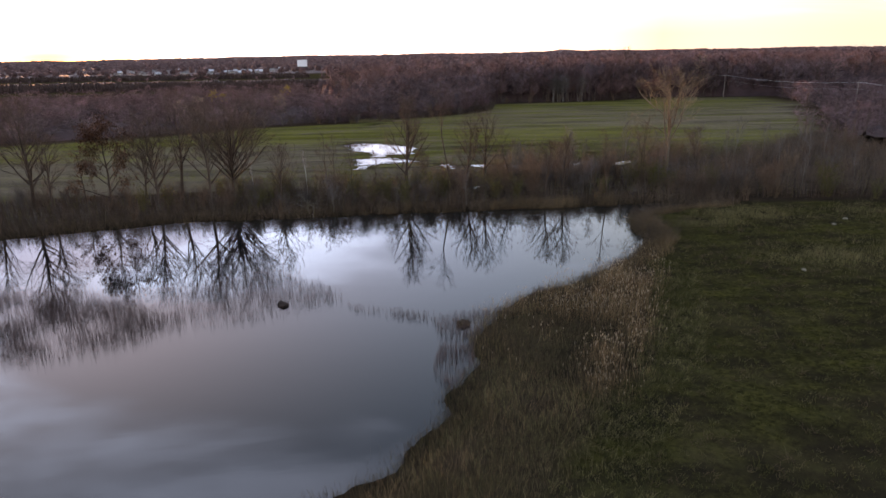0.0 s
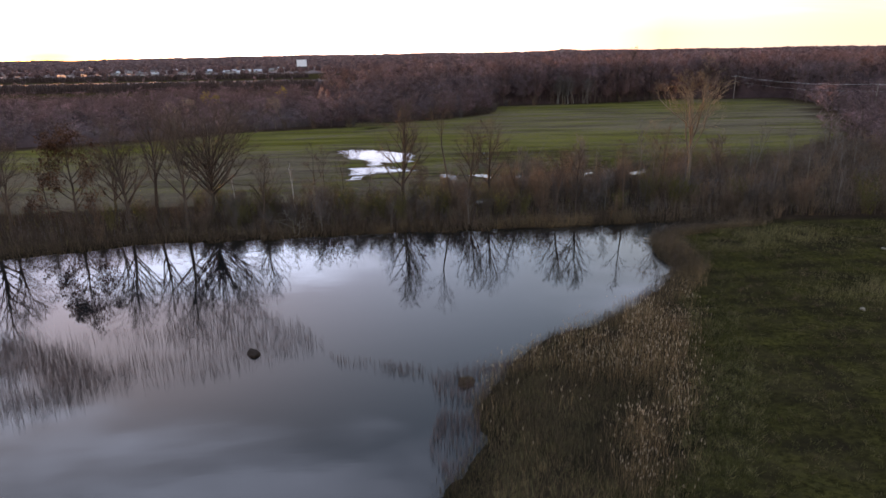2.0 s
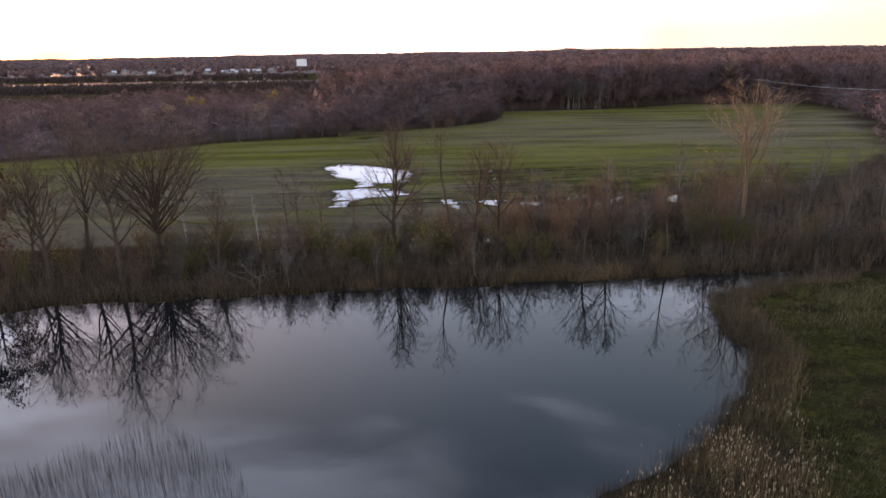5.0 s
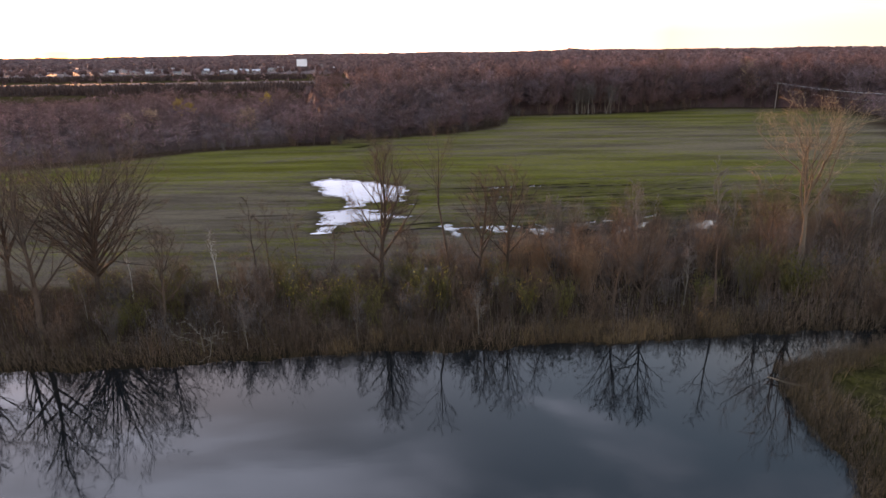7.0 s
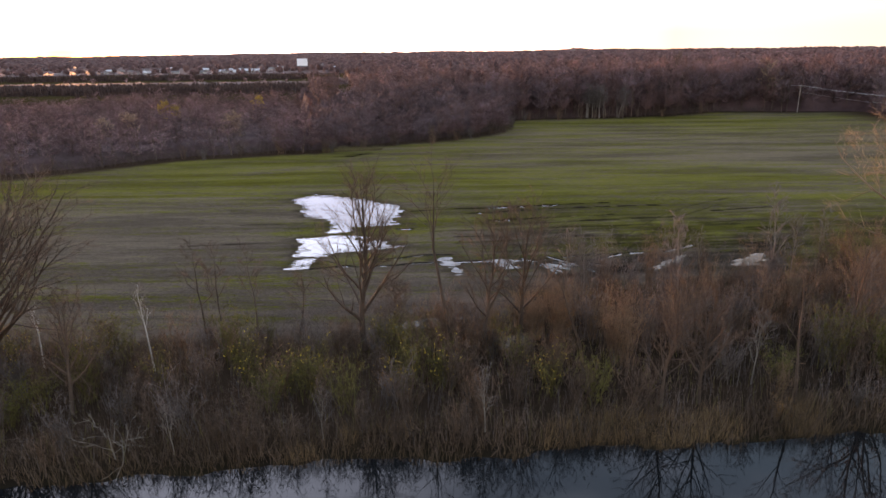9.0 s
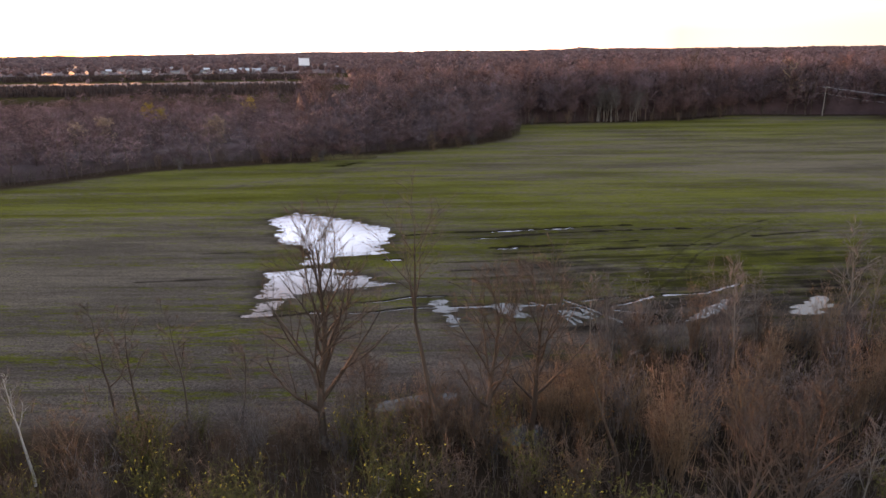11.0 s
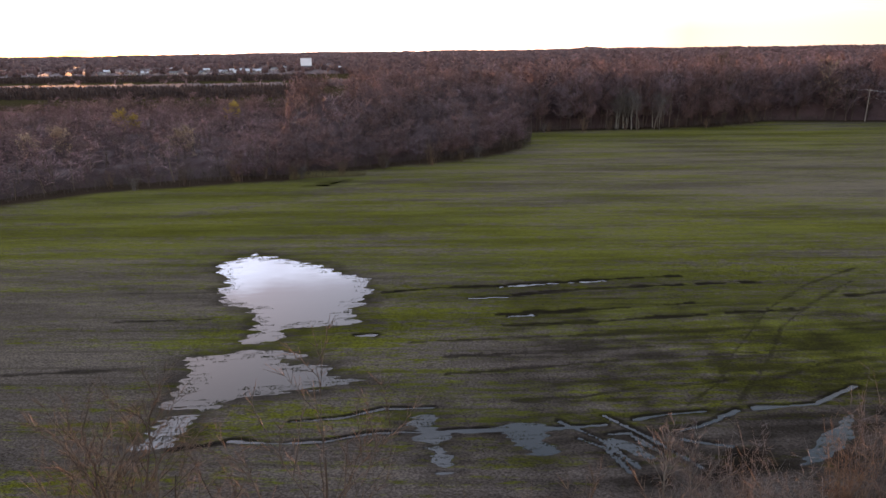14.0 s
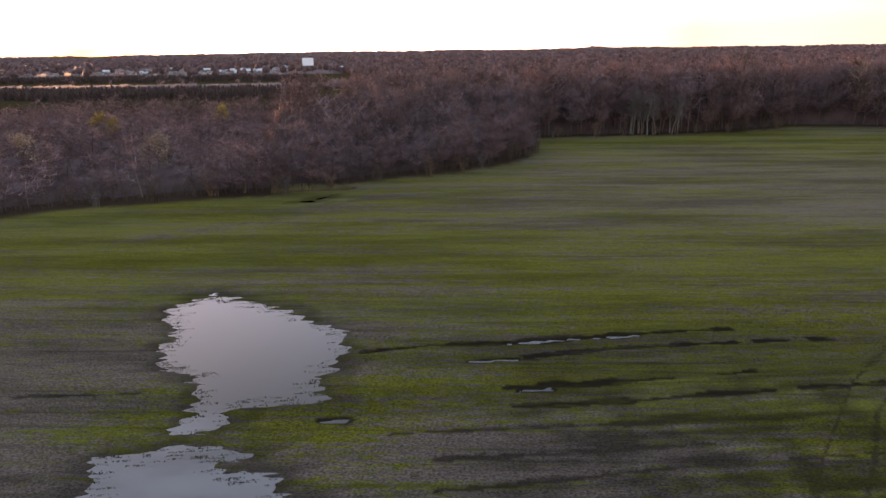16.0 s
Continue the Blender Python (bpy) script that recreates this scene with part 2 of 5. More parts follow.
def land_material():
    """Field, meadow and wood floor: blended by what grows where, with furrow streaks, wet mud and tufts."""
    m, t, b = material("land")
    pos = t.nodes.new("ShaderNodeTexCoord").outputs["Object"]

    def mask(name):
        n = t.nodes.new("ShaderNodeAttribute")
        n.attribute_name = name
        return n.outputs["Fac"]

    rows = mapping_node(t, pos, (0.05, 1.0, 1.0), radians(-6.5))
    streak_a = noise_node(t, rows, 0.55, 5.0, 0.6)
    streak_b = noise_node(t, mapping_node(t, pos, (0.09, 1.0, 1.0), radians(-6.5)), 2.2, 4.0, 0.6)
    streak_c = noise_node(t, mapping_node(t, pos, (0.08, 1.0, 1.0), radians(-6.5)), 0.16, 4.0, 0.6)
    streak_d = noise_node(t, mapping_node(t, pos, (0.22, 1.0, 1.0), radians(-6.5)), 0.055, 3.0, 0.55)
    clump = noise_node(t, mapping_node(t, pos, (0.27, 1.0, 1.0), radians(-6.5)), 2.3, 7.0, 0.72)
    fine = noise_node(t, pos, 16.0, 3.0, 0.7)
    grit = noise_node(t, mapping_node(t, pos, (0.7, 1.0, 1.0)), 7.0, 3.0, 0.7)
    broad = noise_node(t, pos, 0.05, 4.0, 0.5)
    g = math_node(t, "ADD", math_node(t, "MULTIPLY", mask("green"), 0.7), 0.16)
    for noise_fac, weight in ((streak_d, 1.1), (streak_c, 1.4), (streak_a, 1.5), (streak_b, 1.3), (clump, 2.9), (grit, 0.8)):
        g = math_node(t, "ADD", g, math_node(t, "MULTIPLY", math_node(t, "SUBTRACT", noise_fac, 0.5), weight))
    crop = ramp_node(t, g, 0.22, 0.74)
    soil = mix_node(t, ramp_node(t, grit, 0.25, 0.75), (0.024, 0.017, 0.014), (0.128, 0.097, 0.080))
    wheat = mix_node(t, ramp_node(t, grit, 0.22, 0.78), (0.018, 0.017, 0.003), (0.106, 0.101, 0.014))
    wheat = mix_node(t, math_node(t, "MULTIPLY", ramp_node(t, broad, 0.4, 0.7), 0.5), wheat, (0.068, 0.068, 0.019))
    field = mix_node(t, crop, soil, wheat)
    damp = ramp_node(t, noise_node(t, mapping_node(t, pos, (0.16, 1.0, 1.0), radians(-6.5)), 0.12, 6.0, 0.68), 0.36, 0.62)
    dark_row = ramp_node(t, noise_node(t, mapping_node(t, pos, (0.03, 1.0, 1.0), radians(-6.5)), 1.1, 4.0, 0.6), 0.54, 0.70)
    field = mix_node(t, math_node(t, "MULTIPLY", dark_row, 0.5), field, (0.024, 0.020, 0.013))
    lines = math_node(t, "ADD", math_node(t, "MULTIPLY", ramp_node(t, streak_b, 0.3, 0.7), 0.3), 0.66)
    lines = math_node(t, "ADD", lines, math_node(t, "MULTIPLY", damp, 0.40))
    tone_rgb = t.nodes.new("ShaderNodeCombineColor")
    for i in range(3):
        link(t, lines, tone_rgb.inputs[i])
    field = mix_node(t, 1.0, field, tone_rgb.outputs[0], "MULTIPLY")
    tuft = noise_node(t, mapping_node(t, pos, (0.8, 1.0, 1.0)), 1.9, 6.0, 0.72)
    patch = noise_node(t, pos, 0.13, 5.0, 0.6)
    lawn = mix_node(t, ramp_node(t, tuft, 0.32, 0.68), (0.014, 0.013, 0.004), (0.073, 0.063, 0.018))
    dry = mix_node(t, ramp_node(t, fine, 0.3, 0.7), (0.017, 0.012, 0.007), (0.058, 0.042, 0.024))
    lawn = mix_node(t, math_node(t, "MULTIPLY", ramp_node(t, patch, 0.42, 0.64), 0.7), lawn, dry)
    straw = noise_node(t, pos, 0.55, 5.0, 0.7)
    lawn = mix_node(t, math_node(t, "MULTIPLY", ramp_node(t, straw, 0.5, 0.68), 0.75), lawn, (0.052, 0.045, 0.017))
    litter = mix_node(t, clump, (0.016, 0.011, 0.008), (0.066, 0.041, 0.027))
    ground = mix_node(t, mask("meadow"), litter, lawn)
    ground = mix_node(t, mask("field"), ground, field)
    wet = mask("wet")
    mud = mix_node(t, fine, (0.006, 0.0045, 0.0035), (0.019, 0.014, 0.011))
    ground = mix_node(t, wet, ground, mud)
    link(t, ground, b.inputs["Base Color"])
    rough = t.nodes.new("ShaderNodeMapRange")
    rough.inputs["To Min"].default_value, rough.inputs["To Max"].default_value = 0.95, 0.75
    link(t, wet, rough.inputs["Value"])
    link(t, rough.outputs[0], b.inputs["Roughness"])
    b.inputs["Specular IOR Level"].default_value = 0.0
    link(t, math_node(t, "MULTIPLY", math_node(t, "SUBTRACT", 1.0, math_node(t, "MAXIMUM", wet, math_node(t, "SUBTRACT", 1.0, mask("field")))), math_node(t, "ADD", math_node(t, "MULTIPLY", damp, 0.05), 0.04)), b.inputs["Sheen Weight"])
    b.inputs["Sheen Roughness"].default_value = 0.35
    b.inputs["Sheen Tint"].default_value = (0.85, 0.82, 0.36, 1)
    rough_grass = math_node(t, "MULTIPLY", tuft, math_node(t, "SUBTRACT", 0.6, math_node(t, "MULTIPLY", mask("field"), 0.5)))
    h = math_node(t, "ADD", rough_grass, math_node(t, "ADD", math_node(t, "MULTIPLY", clump, 0.14), math_node(t, "MULTIPLY", fine, 0.15)))
    bump(t, b, h, 0.45, 0.14)
    return m


LAND = land_material()


# ---- mesh helpers ----
def mesh_from(name, verts, faces, mats, smooth=False):
    """A mesh from an array of points and arrays of faces with 3 or 4 corners; each with its material's index."""
    me = bpy.data.meshes.new(name)
    verts = np.asarray(verts, np.float32)
    me.vertices.add(len(verts))
    me.vertices.foreach_set("co", verts.ravel())
    loops, starts, slots, at = [], [], [], 0
    for f, slot in faces:
        f = np.asarray(f, np.int32)
        if not len(f):
            continue
        loops.append(f.ravel())
        starts.append(at + np.arange(len(f)) * f.shape[1])
        slots.append(np.full(len(f), slot))
        at += f.size
    me.loops.add(at)
    me.loops.foreach_set("vertex_index", np.concatenate(loops).astype(np.int32))
    starts = np.concatenate(starts).astype(np.int32)
    me.polygons.add(len(starts))
    me.polygons.foreach_set("loop_start", starts)
    me.polygons.foreach_set("material_index", np.concatenate(slots).astype(np.int32))
    for m in mats:
        me.materials.append(m)
    me.update(calc_edges=True)
    if smooth:
        me.polygons.foreach_set("use_smooth", np.ones(len(starts), bool))
    return me


class Pieces:
    """Collects tubes, spikes, leaves and so on, and makes one mesh of them."""

    def __init__(self):
        self.v, self.f3, self.f4, self.n, self.tone = [], [], [], 0, []

    def add(self, v, f):
        f = np.asarray(f, np.int64) + self.n
        (self.f3 if f.shape[1] == 3 else self.f4).append(f)
        self.v.append(np.asarray(v, np.float32))
        self.n += len(v)

    def tubes(self, p, q, rp, rq, sides=5):
        """Tapered tubes from the points p to the points q."""
        p, q = np.asarray(p, float).reshape(-1, 3), np.asarray(q, float).reshape(-1, 3)
        if not len(p):
            return
        a, b = across(p, q)
        ang = np.arange(sides) * 2 * np.pi / sides
        ring = a[:, None] * np.cos(ang)[None, :, None] + b[:, None] * np.sin(ang)[None, :, None]
        lo = p[:, None] + ring * np.broadcast_to(rp, len(p))[:, None, None]
        hi = q[:, None] + ring * np.broadcast_to(rq, len(p))[:, None, None]
        v = np.concatenate([lo, hi], 1).reshape(-1, 3)
        i = np.arange(sides)
        quad = np.stack([i, (i + 1) % sides, (i + 1) % sides + sides, i + sides], 1)
        self.add(v, (quad[None] + (np.arange(len(p)) * 2 * sides)[:, None, None]).reshape(-1, 4))

    def spikes(self, p, q, r):
        """Three-sided spikes: twigs and stalks."""
        p, q = np.asarray(p, float).reshape(-1, 3), np.asarray(q, float).reshape(-1, 3)
        if not len(p):
            return
        a, b = across(p, q)
        r = np.broadcast_to(r, len(p))[:, None]
        v = np.stack([p + a * r, p + (-0.5 * a + 0.866 * b) * r, p + (-0.5 * a - 0.866 * b) * r, q], 1).reshape(-1, 3)
        tri = np.array([[0, 1, 3], [1, 2, 3], [2, 0, 3]])
        self.add(v, (tri[None] + (np.arange(len(p)) * 4)[:, None, None]).reshape(-1, 3))

    def leaves(self, p, size, rng, lift=0.0):
        """Four-cornered leaves that hang at any angle."""
        p = np.asarray(p, float).reshape(-1, 3)
        d = rng.normal(size=(len(p), 3))
        d[:, 2] += lift
        d /= np.linalg.norm(d, axis=1)[:, None]
        a, b = across(p, p + d)
        s = (np.broadcast_to(size, len(p)) * rng.uniform(0.6, 1.3, len(p)))[:, None]
        v = np.stack([p, p + (d + 0.45 * a) * s * 0.6, p + d * s * 1.2 + b * s * 0.15, p + (d - 0.45 * a) * s * 0.6], 1).reshape(-1, 3)
        self.add(v, np.arange(len(p) * 4).reshape(-1, 4))

    def moved(self, turn, scale, shift):
        """These pieces again, turned about z, scaled and shifted: points and faces."""
        c, s = math.cos(turn), math.sin(turn)
        v = np.concatenate(self.v) * np.asarray(scale)
        return v @ np.array([[c, s, 0], [-s, c, 0], [0, 0, 1]]) + np.asarray(shift)

    def mesh(self, name, mat, smooth=False):
        f = [(np.concatenate(g), 0) for g in (self.f3, self.f4) if g]
        me = mesh_from(name, np.concatenate(self.v), f, [mat], smooth)
        if self.tone:
            me.attributes.new("tone", "FLOAT", "POINT").data.foreach_set("value", np.concatenate(self.tone).astype(np.float32))
        return me


def across(p, q):
    d = q - p
    d = d / np.maximum(np.linalg.norm(d, axis=1), 1e-9)[:, None]
    ref = np.where(np.abs(d[:, 2:3]) < 0.9, np.array([[0, 0, 1.0]]), np.array([[1.0, 0, 0]]))
    a = np.cross(d, ref)
    a /= np.linalg.norm(a, axis=1)[:, None]
    return a, np.cross(d, a)


def part(name, me, parent, label=""):
    """Links a mesh (or a bmesh with its material) as one part under a thing."""
    ob = new(name, me)
    ob.parent = parent
    if label:
        ob["label"] = label
    return ob


def bm_mesh(name, bm, mat, smooth=False):
    me = bpy.data.meshes.new(name)
    bm.to_mesh(me)
    bm.free()
    me.materials.append(mat)
    if smooth:
        me.polygons.foreach_set("use_smooth", np.ones(len(me.polygons), bool))
    return me


def box_mesh(name, mat, size, centre=(0, 0, 0), bevel=0.0):
    bm = bmesh.new()
    bmesh.ops.create_cube(bm, size=1.0, matrix=Matrix.Translation(centre) @ Matrix.Diagonal((*size, 1)))
    if bevel:
        bmesh.ops.bevel(bm, geom=bm.edges[:], offset=bevel, segments=1, affect="EDGES")
    return bm_mesh(name, bm, mat)


def thing(name, place, label, category, group="", turn=0.0, kind=""):
    ob = new(name)
    ob.matrix_basis = pose(*place, 0, 0, turn)
    return tagged(ob, label, category, group, kind)


def value_noise(x, y, seed=0):
    """Smooth noise from 0 to 1 over arrays of places."""
    xi, yi = np.floor(x).astype(np.int64), np.floor(y).astype(np.int64)
    fx, fy = x - xi, y - yi
    fx, fy = fx * fx * (3 - 2 * fx), fy * fy * (3 - 2 * fy)

    def h(i, j):
        k = (i * 374761393 + j * 668265263 + seed * 1274126177) & 0xFFFFFFFF
        k = ((k ^ (k >> 13)) * 1103515245) & 0xFFFFFFFF
        return ((k ^ (k >> 16)) & 0xFFFF) / 65535.0

    return (h(xi, yi) * (1 - fx) + h(xi + 1, yi) * fx) * (1 - fy) + (h(xi, yi + 1) * (1 - fx) + h(xi + 1, yi + 1) * fx) * fy


def fractal(x, y, seed=0, octaves=3):
    total, amp, norm = 0.0, 1.0, 0.0
    for o in range(octaves):
        total = total + amp * value_noise(x * 2 ** o, y * 2 ** o, seed + o)
        norm += amp
        amp *= 0.5
    return total / norm


def inside_distance(x, y, poly):
    """Metres to a polygon's outline: minus inside, plus outside."""
    best, inside = np.full(x.shape, 1e9), np.zeros(x.shape, bool)
    for (ax, ay), (bx, by) in zip(poly, poly[1:] + poly[:1]):
        ex, ey = bx - ax, by - ay
        k = np.clip(((x - ax) * ex + (y - ay) * ey) / (ex * ex + ey * ey), 0, 1)
        best = np.minimum(best, np.hypot(x - ax - k * ex, y - ay - k * ey))
        cross = ((ay > y) != (by > y)) & (x < (bx - ax) * (y - ay) / (by - ay + 1e-12) + ax)
        inside ^= cross
    return np.where(inside, -best, best)


def line_distance(x, y, line):
    best = np.full(x.shape, 1e9)
    for (ax, ay), (bx, by) in zip(line, line[1:]):
        ex, ey = bx - ax, by - ay
        k = np.clip(((x - ax) * ex + (y - ay) * ey) / (ex * ex + ey * ey), 0, 1)
        best = np.minimum(best, np.hypot(x - ax - k * ex, y - ay - k * ey))
    return best


def smooth_step(v, a, b):
    k = np.clip((v - a) / (b - a), 0, 1)
    return k * k * (3 - 2 * k)


# ---- the land: one sheet with pond, puddles and wheel ruts sunk into it ----
WATER_Z, PUDDLE_Z = -0.6, -0.05
POND = [(-14, 24), (-7, 33.5), (-3.6, 35.9), (-3.1, 38.3), (-0.6, 41), (0.3, 45.8), (2.5, 50.6), (2.8, 56.3), (5.1, 61.7), (10.1, 68), (17.6, 73.3),
        (25.5, 81.9), (28.4, 87), (28.8, 93), (29, 98), (31.5, 103), (39, 106.5), (47, 109), (46, 112), (33, 110.6), (20.6, 109), (6.4, 107.6),
        (-10, 106.6), (-25, 104.6), (-45, 102.4), (-66, 94), (-90, 85), (-112, 60), (-105, 20), (-60, -4), (-28, 6)]
HEDGE = [(-180, 96), (-112, 70), (-90, 85), (-66, 94), (-45, 102.4), (-25, 104.6), (-10, 106.6), (6.4, 107.6), (20.6, 109), (33, 110.6), (46, 108), (62, 108), (90, 108), (150, 104),
         (150, 215), (118, 205), (96, 182), (78, 163), (58, 151), (44, 144.5), (28, 142), (16, 138), (8, 132), (0, 126.5), (-14, 126), (-34, 124.5), (-60, 122), (-90, 118), (-150, 124), (-180, 130)]
EDGE = [(-260, 150), (-180, 175), (-140, 196), (-98, 211), (-72, 236), (-50, 243), (-33, 249), (-22, 259), (0, 271), (13, 282), (20, 294), (23, 328), (52, 332), (88, 337),
        (112, 351), (142, 357), (190, 352), (260, 346), (400, 330)]
FIELD = EDGE[:15] + [(168, 345), (158, 300), (138, 250), (118, 205), (96, 182), (78, 163), (58, 151), (44, 144.5), (28, 142), (16, 138), (8, 132), (0, 126.5), (-14, 126), (-34, 124.5), (-60, 122),
                (-90, 118), (-150, 124), (-260, 100)]
CATTAIL_BED = [(3.6, 59.5), (8, 64.5), (20, 73.5), (25, 78.5), (24.5, 72), (20.5, 62), (18.6, 55.5), (15.2, 48), (11.4, 42.8), (9.5, 45), (6, 50), (3.4, 52)]
SHORE_BED = [(-6.5, 33), (-3, 36.5), (0, 41), (1, 46), (3.2, 51), (3.4, 59), (6, 50), (9.5, 45), (11.4, 42.8), (8, 37), (4, 30), (-4, 26), (-10, 26)]
PUDDLES = [
    [(-26.5, 194), (-30, 189.5), (-26.6, 182.6), (-25.2, 175.9), (-19.6, 172.9), (-18.4, 165.4), (-15.1, 165.2), (-14.5, 168.7), (-7, 170.3), (-9, 173), (-8, 179.1), (-9, 184), (-15.6, 188.8), (-22, 192)],
    [(-16.8, 164), (-22.6, 161.9), (-21.1, 157.4), (-21.4, 153.4), (-17.4, 152.9), (-15.2, 155), (-10.1, 155.9), (-5, 157.9), (-8.5, 159), (-8.2, 160.7), (-13.4, 161.4), (-10.4, 163.2)],
    [(-18.2, 151.7), (-20.3, 151.4), (-21, 147.6), (-17.8, 147.6)],
    [(-1.7, 152.4), (1, 153.4), (1.9, 149.9), (2.6, 145.7), (1.7, 145.1), (0.2, 148.4), (-1.2, 150.5)],
    [(4.7, 151.3), (7.7, 152.2), (9.5, 151), (10, 147.2), (8.6, 146.2), (7.1, 148), (5.5, 149.9)],
    [(-5.4, 128.4), (-4.0, 130.2), (-1.8, 131.2), (2.2, 131.9), (2.4, 130.4), (-1.7, 128.6)],
    [(12.7, 149.2), (14.0, 150.2), (16.5, 148.4), (17.0, 146.7), (15.0, 147.2)],
    [(25, 145.8), (28.7, 149.3), (33, 153.4), (34, 153.4), (31.8, 150.0), (28, 146.4)],
    [(38.6, 148), (38.6, 150.5), (41.4, 152), (44.4, 155), (43.4, 150.5), (41, 148)],
    [(-28.6, 241.5), (-25.8, 245.6), (-23.4, 247.0), (-23.4, 245.0), (-26.2, 241.6)],
]
GULLY = [(-46.4, 216.6), (-38.4, 222.5), (-33.4, 226.0), (-26.4, 231.0), (-22.5, 240.0), (-14.0, 245.0), (-8.6, 248.0)]
BARE = [(10, 149), (20, 151), (29, 153), (40, 157), (50, 155), (44, 148), (32, 144.5), (20, 142), (11, 141)]
MIRY = [(37.6, 155.4), (44.2, 163.8), (54.9, 167.6), (58.5, 165.6), (48.8, 151.1), (44.8, 151.1), (39.3, 149.8), (36.7, 151.1)]
RUTS_WET = [
    [(-10.3, 151.3), (-6.4, 151.9), (-3.4, 153.2), (0.7, 153.5)],
    [(-14.1, 148.7), (-10.8, 148.4), (-7.1, 148.7), (-4, 149.8), (1.2, 150.1), (10.3, 150.7), (14, 151.2)],
    [(10.5, 151.6), (13.1, 149.4), (15.1, 146)], [(11.7, 149.3), (13.3, 148.2), (14.4, 145.5)], [(14.1, 152.4), (16.8, 149.5), (19.4, 146)], [(13.7, 149.9), (15.4, 150.1), (17.2, 147.6)],
    [(16.4, 152), (18.9, 152.7), (22.1, 153.2)], [(26, 153.7), (31.2, 154.4), (35.8, 157.2)], [(19.2, 150.4), (22.4, 151.8)], [(19.1, 149.3), (22.4, 148.5)],
    [(7.5, 180.8), (10.2, 181.3), (14.5, 182.1), (20.4, 182.9)], [(3.7, 177.1), (8.1, 177.6)], [(7.9, 171.9), (10.5, 172.2)], [(-7.8, 167.1), (-5.8, 167.1)], [(19.2, 150.4), (21.4, 151.2), (24.6, 153.4)],
]
RUTS_MUD = [
    [(-6.4, 178.8), (-0.1, 180.4), (7.2, 181.0), (13.1, 182.4), (20.4, 183.3), (29.7, 184.6)], [(8.9, 178.1), (17.0, 180.0), (29.1, 181.4)], [(31.3, 181.6), (34.2, 182.0)], [(36.6, 182.1), (38.3, 182.3)], [(6.8, 172.4), (13.7, 173.2), (21.1, 174.3)], [(25.5, 175.1), (28.6, 175.6)], [(46.4, 177.8), (57.5, 180.3)],
    [(7.4, 169.5), (11.4, 169.7), (18.3, 170.7), (23.1, 171.6), (28.8, 172.3)], [(31.3, 172.7), (38.6, 173.7)],
    [(-18, 147.4), (-14, 148.6)],
]
RUTS_FAINT = [[(7.3, 154.4), (12.6, 155.1), (18.3, 156.9), (23.9, 157.5), (27.7, 159.2)], [(26.0, 163.0), (37.6, 164.3)], [(29.6, 158.3), (34.4, 160.8), (38.9, 162.2)],
    [(1.5, 159.0), (10, 160.4), (21, 162.4)], [(1.5, 162.4), (12, 163.4), (22, 164.8)], [(-2, 165.5), (14, 167.0), (30, 168.4)], [(-34, 170.2), (-24, 171.0)], [(-38, 158.4), (-26, 159.8)]]
RUTS_LIGHT = [
    [(21, 154), (24.7, 157.6), (27.6, 162.4), (35.8, 173.7), (43.7, 181.4), (53.3, 187.9)], [(25.4, 154.8), (30.5, 161.4), (35.2, 169.1), (41.6, 175.7), (49.7, 182.6)],
]


def steps(stops):
    """Grid lines: (end, step) from each stop to the next."""
    out = [stops[0]]
    for end, step in stops[1]:
        n = max(1, round((end - out[-1]) / step))
        out += list(out[-1] + (np.arange(n) + 1) * (end - out[-1]) / n)
    return out


def spread(start, reach, grow, step):
    out = [start]
    while out[-1] < reach:
        out.append(out[-1] + step)
        step *= grow
    return out[1:]


